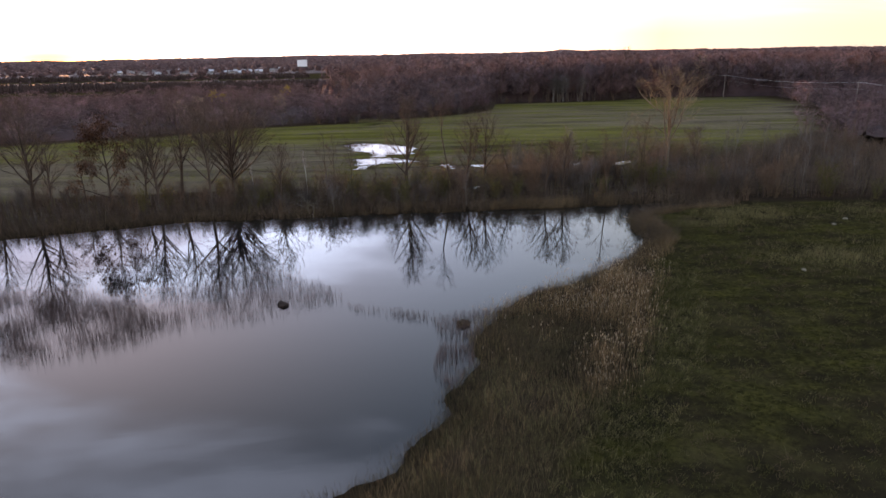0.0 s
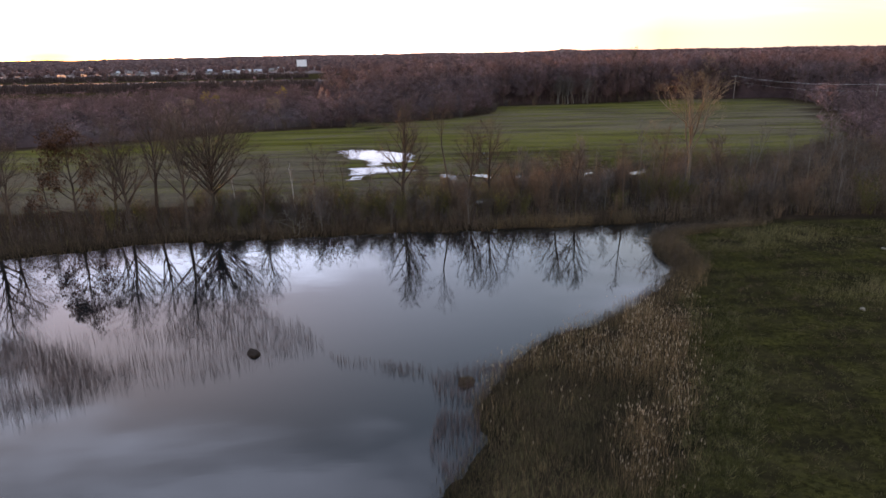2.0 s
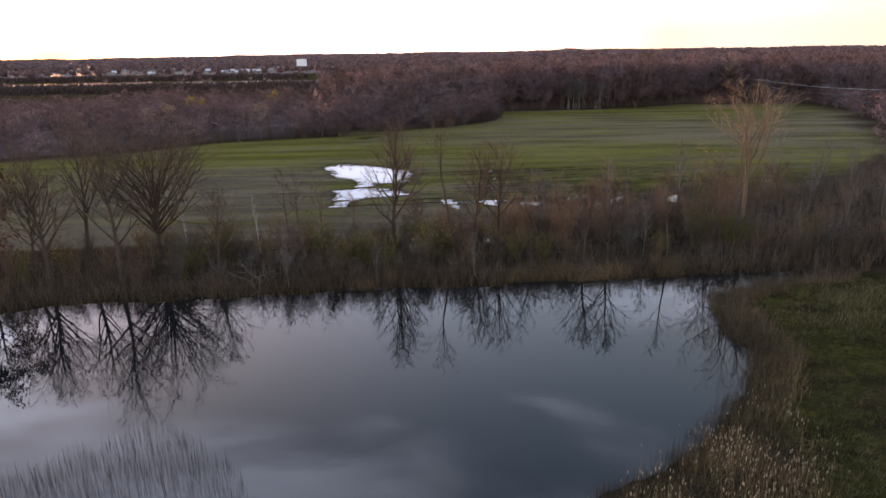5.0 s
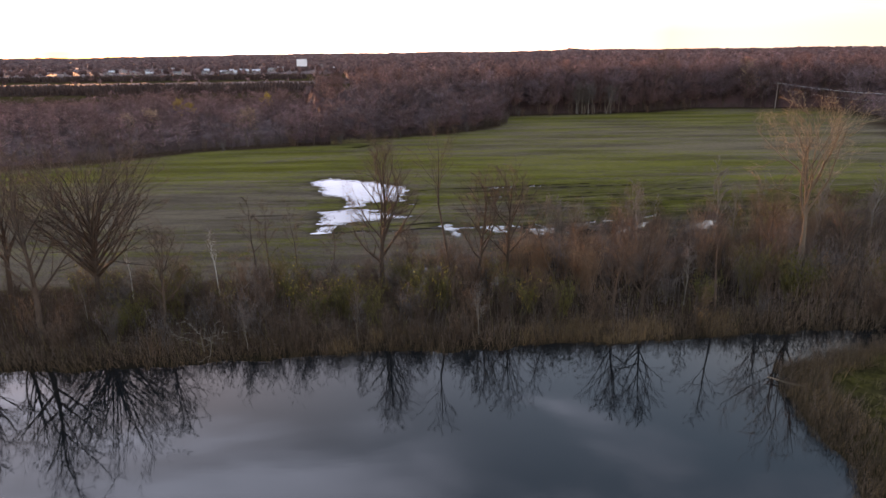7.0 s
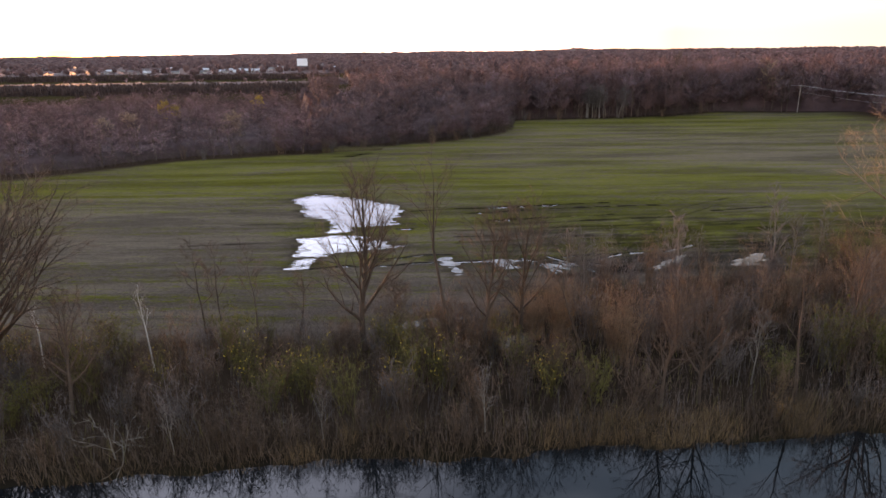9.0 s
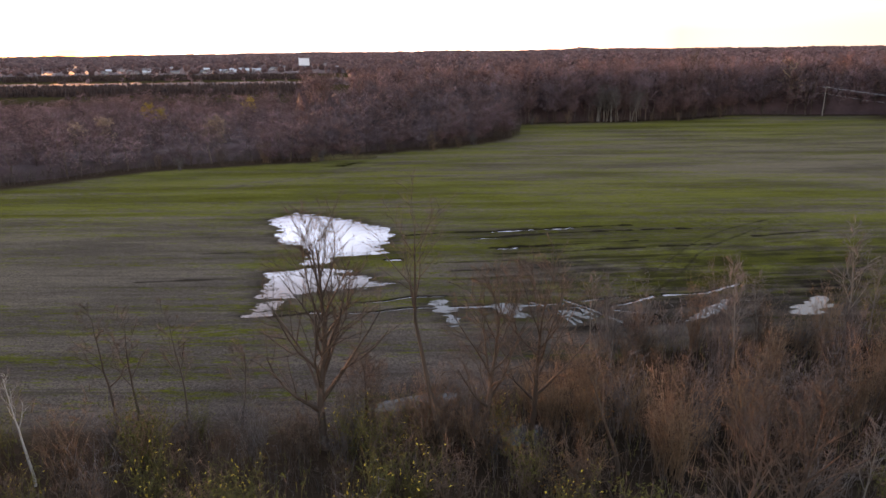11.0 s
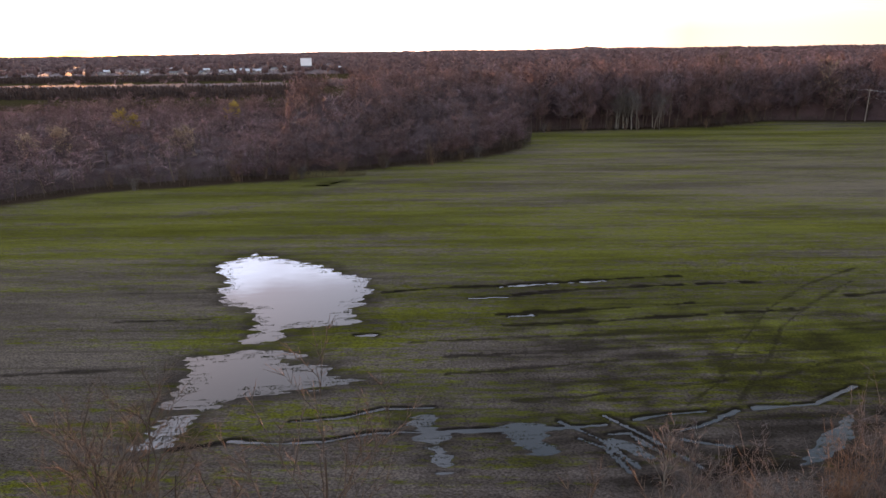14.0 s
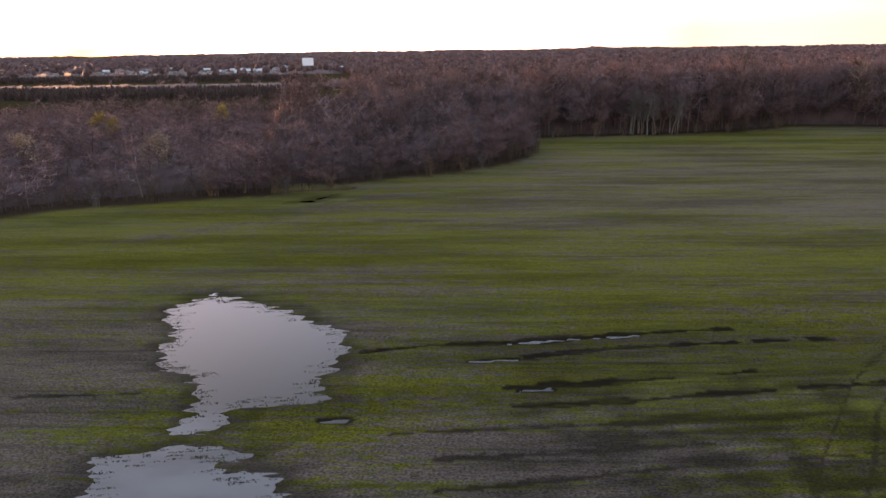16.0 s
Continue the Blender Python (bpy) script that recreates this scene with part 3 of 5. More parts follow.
def height_and_masks(x, y):
    wob = fractal(x * 0.35, y * 0.35, 3) - 0.5
    d = inside_distance(x, y, POND) + wob * 2.2
    field = smooth_step(-inside_distance(x, y, FIELD) + wob * 3.0, -1.0, 2.0)
    roll_z = (fractal(x * 0.03, y * 0.03, 9) - 0.35) * 0.9 * (1 - field) * smooth_step(d, 1.0, 9.0) * (1 - smooth_step(np.hypot(x, y), 250, 500))
    z = np.where(d > 0, -0.6 + 0.6 * smooth_step(d, -0.2, 3.2) + roll_z, -0.6 - 1.0 * smooth_step(-d, 0, 6))
    u, v = x + 0.11 * y, y - 0.11 * x
    streak = fractal(u * 0.13, v * 1.3, 21, 3) - 0.5
    ragged = fractal(u * 0.5, v * 3.6, 31, 2) - 0.5
    bumpy = np.clip(fractal(x * 0.45, y * 0.45, 51, 3) - 0.5, -0.3, 0.4)
    swell = value_noise(x * 0.38 + 7, y * 0.12, 57)
    wet = np.zeros(x.shape)
    dip = np.zeros(x.shape)
    for i, poly in enumerate(PUDDLES):
        calm = 0.3 if i in (5, 6, 7) else 1.0
        e = inside_distance(x, y, poly) + (streak * 2.2 + ragged * 1.6) * calm
        dip = np.minimum(dip, -0.14 * smooth_step(-e, -1.0, 1.2))
        wet = np.maximum(wet, 0.55 * smooth_step(-e + bumpy * 4.0, -2.6, 0.6))
    for lines, depth, width, mud in ((RUTS_WET, 0.14, 0.31, 0.95), (RUTS_MUD, 0.06, 0.40, 0.95), (RUTS_FAINT, 0.04, 0.22, 0.8), (RUTS_LIGHT, 0.035, 0.17, 0.75)):
        for line in lines:
            e = line_distance(x, y, line) / (0.22 + 1.25 * swell + 0.5 * (bumpy + 0.1)) + ragged * (0.55 if depth < 0.1 else 0.3) + streak * 0.3 * (depth < 0.1)
            dip = np.minimum(dip, -depth * smooth_step(-e, -width, -0.1))
            dip = dip + 0.03 * np.exp(-((e - width * 1.4) / 0.2) ** 2) * (depth > 0.05)
            wet = np.maximum(wet, mud * smooth_step(-e, -width * (2.2 if depth > 0.1 else 1.6), -width * 1.05) * np.clip(1.05 + streak * 1.6 + ragged * 0.8, 0, 1))
    z = z + dip * field + 0.03 * field * smooth_step(y, 330, 260)
    inside_hedge = smooth_step(-inside_distance(x, y, HEDGE), -1.5, 1.5)
    near = (y < 125) & (np.abs(x) < 260)
    meadow = np.where(near, 1.0, 0.0) * (1 - inside_hedge)
    stubble = smooth_step(y, 440, 480) * (1 - smooth_step(y, 880, 930)) * (x < -0.18 * y + 40)
    bed = np.minimum(inside_distance(x, y, CATTAIL_BED), inside_distance(x, y, SHORE_BED)) + wob * 3
    meadow = meadow * (0.3 + 0.7 * smooth_step(bed + (fractal(x * 0.8, y * 0.8, 63) - 0.5) * 4, -1.5, 2.5))
    shore = smooth_step(-d, -3.5, -0.5)
    wet = np.maximum(wet * field, shore * 0.8)
    tone = fractal(x * 0.02, y * 0.03, 40, 3)
    green = 0.42 + (tone - 0.5) * 0.9 + streak * 0.35
    green = green + 0.30 * smooth_step(x, 2, 25) * smooth_step(y, 205, 165) - 0.28 * np.exp(-(((x - 9) / 12) ** 2 + ((y - 161.5) / 3.0) ** 2))
    green = green - 0.45 * np.exp(-(((x + 5) / 12) ** 2 + ((y - 196) / 7) ** 2)) - 0.05 * smooth_step(y, 140, 128) + 0.25 * smooth_step(y, 290, 325)
    green = green - 0.18 * np.exp(-(((x - 70) / 45) ** 2 + ((y - 235) / 30) ** 2)) - 0.30 * smooth_step(-x, 12, 40) * smooth_step(y, 200, 170) + 0.25 * smooth_step(-x, 22, 50) * np.exp(-((y - 205) / 14) ** 2)
    green = green - 0.42 * np.exp(-(((x - 14) / 26) ** 2 + ((y - 163.5) / 4.5) ** 2)) - 0.22 * smooth_step(y, 172, 150)
    green = green - 0.55 * np.exp(-(((x - 14) / 13) ** 2 + ((y - 240) / 8) ** 2)) - 0.22 * np.exp(-(((x - 78) / 40) ** 2 + ((y - 255) / 34) ** 2)) + 0.28 * smooth_step(x, -12, 8) * np.exp(-((y - 202) / 13) ** 2)
    gully = line_distance(x, y, GULLY) + streak * 9.0 + ragged * 3.0
    green = green - 0.4 * np.exp(-(gully / 3.5) ** 2)
    wet = np.maximum(wet, 0.45 * field * np.exp(-(gully / 1.3) ** 2) * np.clip(0.6 + streak * 3.0, 0, 1))
    for poly in PUDDLES[:2]:
        e = inside_distance(x, y, poly)
        green = green + 0.2 * np.exp(-((e - 4) / 3) ** 2) * (y < 172) - 0.2 * np.exp(-(e / 4) ** 2) * (y > 172)
    # darkens the field towards the mud tone, x above 0 and y below 190
    wet = np.maximum(wet, 0.58 * smooth_step(y, 192, 166) * smooth_step(x, -2, 12) * np.clip(0.75 + streak * 2.2 + bumpy * 1.5, 0, 1.3))
    bare = inside_distance(x, y, BARE) + streak * 3.0 + ragged * 2.0
    bare = np.minimum(bare, inside_distance(x, y, MIRY) + streak * 5.0 + ragged * 3.0)
    green = green - 0.55 * smooth_step(-bare, -2.0, 2.5)
    wet = np.maximum(wet, field * smooth_step(-bare, -1.0, 3.0) * np.clip(0.66 + streak * 1.2 + bumpy, 0.2, 1))
    green = green + 0.22 * smooth_step(y, 205, 240) * smooth_step(-x, -30, 10) + 0.3 * np.exp(-(((x - 45) / 40) ** 2 + ((y - 315) / 14) ** 2))
    meadow = np.maximum(meadow, 0.6 * stubble)
    return z, np.clip(meadow, 0, 1), np.maximum(field, 0), np.clip(wet, 0, 1), green


def build_ground():
    right = steps((-40.0, [(-24.0, 0.5), (-15.0, 0.32), (38.0, 0.22), (58.0, 0.6), (100.0, 2.0)]))
    xs = sorted([-v for v in spread(40.0, 110.0, 1.0, 2.0)] + right) 
    xs = sorted([-v for v in spread(-xs[0], 6000.0, 1.22, 3.0)] + xs + spread(xs[-1], 6000.0, 1.22, 3.0))
    ys = steps((22.0, [(144.0, 1.0), (158.0, 0.17), (197.0, 0.3), (262.0, 1.0), (360.0, 2.5)]))
    ys = sorted([22.0 - (v - 22.0) for v in spread(22.0, 3000.0, 1.25, 2.0)] + ys + spread(360.0, 6000.0, 1.15, 4.0))
    xs, ys = np.array(xs), np.array(ys)
    x, y = np.meshgrid(xs, ys)
    shape = x.shape
    x, y = x.ravel(), y.ravel()
    z, meadow, field, wet, green = height_and_masks(x, y)
    idx = np.arange(x.size).reshape(shape)
    quads = np.stack([idx[:-1, :-1], idx[:-1, 1:], idx[1:, 1:], idx[1:, :-1]], -1).reshape(-1, 4)
    me = mesh_from("ground", np.stack([x, y, z], 1), [(quads, 0)], [LAND], smooth=True)
    for name, values in (("meadow", meadow), ("field", field), ("wet", wet), ("green", green)):
        me.attributes.new(name, "FLOAT", "POINT").data.foreach_set("value", values.astype(np.float32))
    return tagged(new("ground", me), "flat farmland with green winter wheat, rough meadow and wood floor", "ground", kind="structure")


def height(x, y):
    return height_and_masks(np.atleast_1d(np.asarray(x, float)), np.atleast_1d(np.asarray(y, float)))[0]


build_ground()


def water_sheet(name, x0, x1, y0, y1, z, mat, label):
    bm = bmesh.new()
    bmesh.ops.create_grid(bm, x_segments=8, y_segments=8, size=0.5, matrix=Matrix.Translation(((x0 + x1) / 2, (y0 + y1) / 2, z)) @ Matrix.Diagonal((x1 - x0, y1 - y0, 1, 1)))
    return tagged(new(name, bm_mesh(name, bm, mat)), label, "water", kind="structure")


water_sheet("pond_water", -118, 50, -8, 114, WATER_Z, WATER, "still dark pond that mirrors sky and bare trees")
water_sheet("puddle_water", -40, 0, 144.8, 200, PUDDLE_Z, WATER_SHALLOW, "shallow rainwater puddle standing in the wheat field")
water_sheet("puddle_water", -36, -16, 234, 253, PUDDLE_Z, WATER_SHALLOW, "small puddle where the field drains beside the wood")
water_sheet("puddle_water", 0.004, 50, 141, 200, PUDDLE_Z, WATER_SHALLOW, "rainwater standing in muddy wheel ruts")
water_sheet("puddle_water", -8, 10, 124, 136, PUDDLE_Z, WATER_SHALLOW, "shallow puddle at the back of the hedgerow")
water_sheet("puddle_water", -36, -20, 238, 257, PUDDLE_Z, WATER_SHALLOW, "small puddle at the edge of the wood")


# ---- bare trees and shrubs ----
def unit(v):
    return v / (np.linalg.norm(v) + 1e-9)


def grow(rng, tall, radius, limbs=14, subs=7, twigs=7, fork=0.35, rise=0.05, reach=0.42, splay=0.85, bend=0.10, lean=(0, 0), stems=1, twig_r=0.011, low=0.22, high=0.97, kink=0.0, flare=0.0, stout=1.0):
    """A bare tree as trunk segments, limb segments and twigs: lists of (from, to, radius, radius).
    kink: where a leaning trunk straightens up; flare: limbs reach farther out towards the top; stout: the limbs' thickness; fork: where the trunk ends; splay: the limbs' angle off the trunk; rise: how they curve up; reach: limb length against the tree's height."""
    trunk, limb, fine, tips, golden = [], [], [], [], [rng.uniform(0, 6.28)]

    def run(p, d, length, r, pieces, wander, lift, out, end=0.35):
        pts = [(p, r)]
        for i in range(pieces):
            d = unit(d + rng.normal(size=3) * wander + np.array([0, 0, lift]))
            q = pts[-1][0] + d * length / pieces
            r1 = r * (1 - (1 - end) * (i + 1) / pieces)
            out.append((pts[-1][0], q, pts[-1][1], r1))
            pts.append((q, r1))
        return pts, d

    def along(pts, k):
        k = min(max(k, 0), 0.999) * (len(pts) - 1)
        i = int(k)
        a, b = pts[i], pts[i + 1]
        return a[0] + (b[0] - a[0]) * (k - i), a[1] + (b[1] - a[1]) * (k - i), unit(b[0] - a[0])

    def side(d, angle):
        a = unit(np.cross(d, [0.3, 0.2, 1.0]))
        b = np.cross(d, a)
        w = rng.uniform(0, 2 * np.pi)
        return unit(d * math.cos(angle) + (a * math.cos(w) + b * math.sin(w)) * math.sin(angle))

    def twig_fan(p, d, n, length):
        for _ in range(n):
            e = side(d, rng.uniform(0.25, 0.9))
            e[2] += 0.08
            q = p + unit(e) * length * rng.uniform(0.5, 1.2)
            fine.append((p, q, twig_r, len(limb) - 1))
            tips.append(q)

    for s in range(stems):
        w = rng.uniform(0, 2 * np.pi)
        tilt = 0.0 if stems == 1 else rng.uniform(0.08, 0.32)
        d0 = unit(np.array([lean[0] + tilt * math.cos(w), lean[1] + tilt * math.sin(w), 1.0]))
        start = np.array([0.25 * math.cos(w), 0.25 * math.sin(w), -0.25]) * (stems > 1) + np.array([0, 0, -0.2])
        share = 1.0 if stems == 1 else rng.uniform(0.7, 1.0)
        if kink:
            main, _ = run(start, d0, tall * 0.9 * kink, radius, 5, bend * 0.3, 0.0, trunk, 0.5)
            upper, _ = run(main[-1][0], np.array([-0.06, 0, 1.0]), tall * 0.9 * (1 - kink), radius * 0.5, 4, bend * 0.5, 0.03, trunk, 0.15)
            main = main + upper[1:]
        else:
            main, _ = run(start, d0, tall * 0.9 * share, radius * (1 if stems == 1 else 0.6), 9, bend * 0.5, 0.03, trunk, 0.10)
        count = max(3, int(limbs / stems))
        for i in range(count):
            k = low + (high - low) * (i + rng.uniform(0, 0.8)) / count
            p, r, d = along(main, k)
            golden[0] += 2.4 + rng.uniform(-0.4, 0.4)
            angle = rng.uniform(0.75, 1.15) * splay * (1.1 - 0.45 * k)
            e = np.array([math.cos(golden[0]) * math.sin(angle), math.sin(golden[0]) * math.sin(angle), math.cos(angle)])
            length = tall * reach * (1.1 - (0.8 - 0.7 * flare) * max(0.0, k - fork)) * rng.uniform(0.75, 1.15)
            length = min(length, (tall - p[2]) / max(0.35, math.cos(angle * 0.8)) * 1.02 + 0.4)
            piece = []
            limb.append(piece)
            pts, _ = run(p, unit(e), max(length, 0.8), r * rng.uniform(0.42, 0.62) * stout, 5, bend, rise, piece, 0.2)
            for j in range(subs):
                kk = 0.25 + 0.75 * (j + rng.uniform(0, 0.9)) / subs
                p2, r2, d2 = along(pts, kk)
                sub_len = length * (0.55 - 0.28 * kk) * rng.uniform(0.7, 1.25)
                pts2, _ = run(p2, side(d2, rng.uniform(0.45, 0.95)), max(sub_len, 0.5), max(r2 * 0.5, twig_r * 1.3), 3, bend * 1.2, 0.03, piece, 0.3)
                for m in range(twigs):
                    p3, _, d3 = along(pts2, 0.2 + 0.8 * m / max(1, twigs - 1))
                    twig_fan(p3, d3, 2 if m < twigs - 1 else 4, max(0.55, sub_len * 0.5))
    return trunk, limb, fine, np.array(tips)


def tubes_of(segments, sides):
    pieces = Pieces()
    a = np.array([s[0] for s in segments]), np.array([s[1] for s in segments])
    pieces.tubes(a[0], a[1], np.array([s[2] for s in segments]), np.array([s[3] for s in segments]), sides)
    return pieces


def trunk_of(segments, sides):
    """One unbroken tapering stem through all the segments' ends."""
    pts = np.array([segments[0][0]] + [s[1] for s in segments])
    rad = np.array([segments[0][2]] + [s[3] for s in segments])
    ang = np.arange(sides) * 2 * np.pi / sides
    ring = np.stack([np.cos(ang), np.sin(ang), np.zeros(sides)], 1)
    v = (pts[:, None] + ring[None] * rad[:, None, None]).reshape(-1, 3)
    i, n = np.arange(sides), len(pts)
    quad = np.stack([i, (i + 1) % sides, (i + 1) % sides + sides, i + sides], 1)
    p = Pieces()
    p.add(v, (quad[None] + (np.arange(n - 1) * sides)[:, None, None]).reshape(-1, 4))
    return p


def tree_thing(name, place, rng, label, group, bark=BARK, twig=TWIG, leaves=None, leaf_n=0, leaf_size=0.12, turn=0.0, single_limbs=False, **shape):
    trunk, limb, fine, tips = grow(rng, **shape)
    ob = thing(name, place, label, "tree", group, turn)
    stem = []
    for seg in trunk:
        if stem and np.linalg.norm(seg[0] - stem[-1][1]) > 1e-6:
            part("trunk", trunk_of(stem, 8).mesh("trunk", bark, True), ob)
            stem = []
        stem.append(seg)
    part("trunk", trunk_of(stem, 8).mesh("trunk", bark, True), ob)
    if single_limbs:
        sprays = [[] for _ in limb]
        for f in fine:
            sprays[f[3]].append(f)
        for piece, spray in zip(limb, sprays):
            arm = part("limb", tubes_of(piece, 4).mesh("limb", bark, True), ob)
            p = Pieces()
            p.spikes([f[0] for f in spray], [f[1] for f in spray], np.array([f[2] for f in spray]))
            tagged(part("twig_spray", p.mesh("twig_spray", twig), arm), "spray of thin bare twigs", kind="stuff")
    else:
        tagged(part("branchwork", tubes_of([s for piece in limb for s in piece], 3).mesh("branchwork", bark, True), ob), "thin bare branches", kind="stuff")
    if not single_limbs:
        p = Pieces()
        p.spikes([f[0] for f in fine], [f[1] for f in fine], np.array([f[2] for f in fine]))
        part("crown", p.mesh("crown", twig), ob)
    if leaves:
        p = Pieces()
        pick = tips[rng.integers(0, len(tips), leaf_n)] + rng.normal(size=(leaf_n, 3)) * 0.25
        p.leaves(pick, leaf_size, rng)
        part("foliage", p.mesh("foliage", leaves), ob)
    return ob


def z_at(x, y):
    return float(height(x, y)[0])


HEDGE_TREES = [
    # x, y, height, kind
    (-7.3, 123.5, 17.2, "oak"), (1.5, 122.2, 19.4, "crooked"), (4.2, 123.6, 13.4, "maple"), (7.6, 125.5, 14.6, "maple"), (17.8, 113.0, 10.0, "maple"), (21.0, 113.5, 10.4, "maple"),
    (28.8, 114.0, 12.5, "slim"), (37.2, 121.2, 16.5, "twin"), (42.2, 123.6, 20.6, "poplar"), (-39.5, 118.5, 17.2, "fan"), (-40.2, 109.0, 18.0, "maple"), (-48.2, 116.5, 18.5, "maple"),
    (-49.5, 109.5, 16.0, "oak"), (-59.0, 111.0, 15.0, "leafy"), (-71.0, 109.0, 18.5, "oak"), (-78.0, 110.0, 15.0, "maple"), (-63.5, 112.0, 12.0, "slim"), (-23.1, 125.0, 11.0, "slim"), (-21.6, 125.2, 10.2, "slim"),
    (-18.4, 126.3, 9.6, "slim"), (-29.2, 112.0, 10.6, "maple"), (-53.0, 112.0, 13.0, "maple"), (-88.0, 106.0, 16.0, "oak"), (-98.0, 104.0, 15.0, "maple"), (-67.0, 107.5, 13.0, "maple"),
    (13.0, 120.5, 12.5, "slim"), (24.5, 124.0, 9.5, "slim"), (50.0, 127.0, 10.0, "maple"), (-14.2, 126.0, 7.6, "slim"), (-4.6, 125.6, 6.6, "maple"),
]
SHAPES = {
    "oak": dict(limbs=24, subs=8, twigs=7, fork=0.32, rise=0.07, reach=0.43, splay=0.66, bend=0.11, low=0.20, stout=1.2),
    "maple": dict(limbs=17, subs=7, twigs=6, fork=0.35, rise=0.07, reach=0.44, splay=0.76, bend=0.11, low=0.25, stout=1.15),
    "slim": dict(limbs=9, subs=5, twigs=5, fork=0.6, rise=0.03, reach=0.24, splay=0.85, bend=0.14, low=0.42),
    "crooked": dict(limbs=9, subs=5, twigs=5, fork=0.6, rise=0.06, reach=0.22, splay=0.8, bend=0.10, low=0.55, kink=0.62),
    "poplar": dict(limbs=12, subs=7, twigs=6, fork=0.5, rise=0.12, reach=0.54, splay=0.60, bend=0.17, low=0.40, high=0.80, twig_r=0.016, flare=0.6, stout=1.35),
    "twin": dict(limbs=16, subs=6, twigs=5, fork=0.5, rise=0.10, reach=0.34, splay=0.8, bend=0.16, low=0.34, stems=2),
    "fan": dict(limbs=50, subs=7, twigs=5, fork=0.4, rise=0.05, reach=0.60, splay=0.86, bend=0.05, low=0.20, high=0.62, stout=1.25, twig_r=0.016),
    "leafy": dict(limbs=18, subs=7, twigs=5, fork=0.4, rise=0.03, reach=0.40, splay=0.95, bend=0.12, low=0.15),
}
TREE_LABELS = {
    "oak": "tall bare broad-crowned tree in the hedgerow by the pond", "maple": "bare grey-brown tree in the hedgerow by the pond", "slim": "slender crooked half-dead tree in the hedgerow",
    "poplar": "tall bare tan-barked tree catching the evening light in the hedgerow", "twin": "double-stemmed bare brown tree in the hedgerow", "crooked": "thin crooked tree whose pale trunk leans and then straightens", "fan": "bare tree whose many straight limbs spread like a fan", "leafy": "tree that still holds its dry rust-brown leaves",
}
for i, (x, y, tall, kind) in enumerate(HEDGE_TREES):
    rng = np.random.default_rng(100 + i)
    bark = BARK_TAN if kind == "poplar" else BARK
    lean = (-0.24, 0.0) if kind == "crooked" else (rng.normal() * 0.03, rng.normal() * 0.03)
    tree_thing("bare_tree", (x, y, z_at(x, y)), rng, TREE_LABELS[kind], "trees of the hedgerow", bark, {"poplar": TWIG_GLOW, "twin": TWIG_TAN}.get(kind, TWIG),
               LEAF_RUST if kind == "leafy" else None, 6500, 0.34, single_limbs=True, tall=tall, radius=tall * {"slim": 0.012, "crooked": 0.011, "poplar": 0.018, "oak": 0.020}.get(kind, 0.018), lean=lean, **SHAPES[kind])


# pale saplings: birch and aspen poles in the hedgerow
SAPLINGS = [(3.6, 109.6, 5.5), (-8.5, 108.8, 5.0), (-19.0, 107.0, 4.5), (-38.5, 114.0, 5.0), (14.7, 139.3, 7.6), (16.6, 139.6, 7.2), (26.5, 135.6, 10.0), (39.5, 141.5, 11.0), (42.5, 142.5, 8.0), (31.0, 141.0, 6.5), (16.0, 136.0, 7.0),
            (47.0, 145.0, 8.0), (26.5, 116.5, 7.0), (0.5, 124.5, 6.0), (52.0, 138.0, 8.5), (56.0, 144.0, 9.0), (61.0, 140.0, 8.0), (66.0, 148.0, 9.5), (60.0, 128.0, 7.5), (70.0, 135.0, 8.0), (75.0, 152.0, 8.5), (83.0, 150.0, 9.0), (79.0, 140.0, 8.0),
            (90.0, 165.0, 9.0), (88.0, 150.0, 8.0), (97.0, 172.0, 9.0), (45.0, 131.0, 7.0), (48.0, 119.0, 6.0), (66.0, 118.0, 6.5), (78.0, 122.0, 7.0)]
made_saplings = []
for i, (x, y, tall) in enumerate(SAPLINGS):
    turn, z = 70.0 * i, z_at(x, y)
    if i < 4:
        made_saplings.append(tree_thing("pale_sapling", (x, y, z), np.random.default_rng(300 + i), "thin pale-barked sapling with few bare twigs", "pale saplings", BARK_PALE, TWIG_GREY, turn=turn,
                                        tall=7.0, radius=0.07, limbs=12, subs=4, twigs=4, fork=0.5, rise=0.08, reach=0.26, splay=0.6, bend=0.08, low=0.3, twig_r=0.012))
        made_saplings[-1].scale = (tall / 7.0,) * 3
    else:
        src = made_saplings[i % 4]
        c = copy_thing(src, pose(x, y, z, 0, 0, turn))
        c.scale = (tall / 7.0,) * 3


for k, (x, y, tall) in enumerate(((-25.7, 119.0, 9.2), (-36.0, 119.5, 6.4))):
    tree_thing("birch_tree", (x, y, z_at(x, y)), np.random.default_rng(340 + k), "slender birch with a bare white trunk in the hedgerow", "birches of the hedgerow", BARK_BIRCH, TWIG_GREY,
               tall=tall, radius=0.10, limbs=9, subs=3, twigs=3, fork=0.6, rise=0.1, reach=0.16, splay=0.7, bend=0.09, low=0.55)
tree_thing("dead_bush", (-22.8, 106.4, z_at(-22.8, 106.4)), np.random.default_rng(350), "pale dead bush with bare broken branches on the pond's far bank", "", BARK_PALE, BARK_PALE,
           tall=3.8, radius=0.11, limbs=9, subs=3, twigs=2, stout=1.3, twig_r=0.02, fork=0.3, rise=0.0, reach=0.75, splay=1.35, bend=0.16, low=0.15, stems=2)


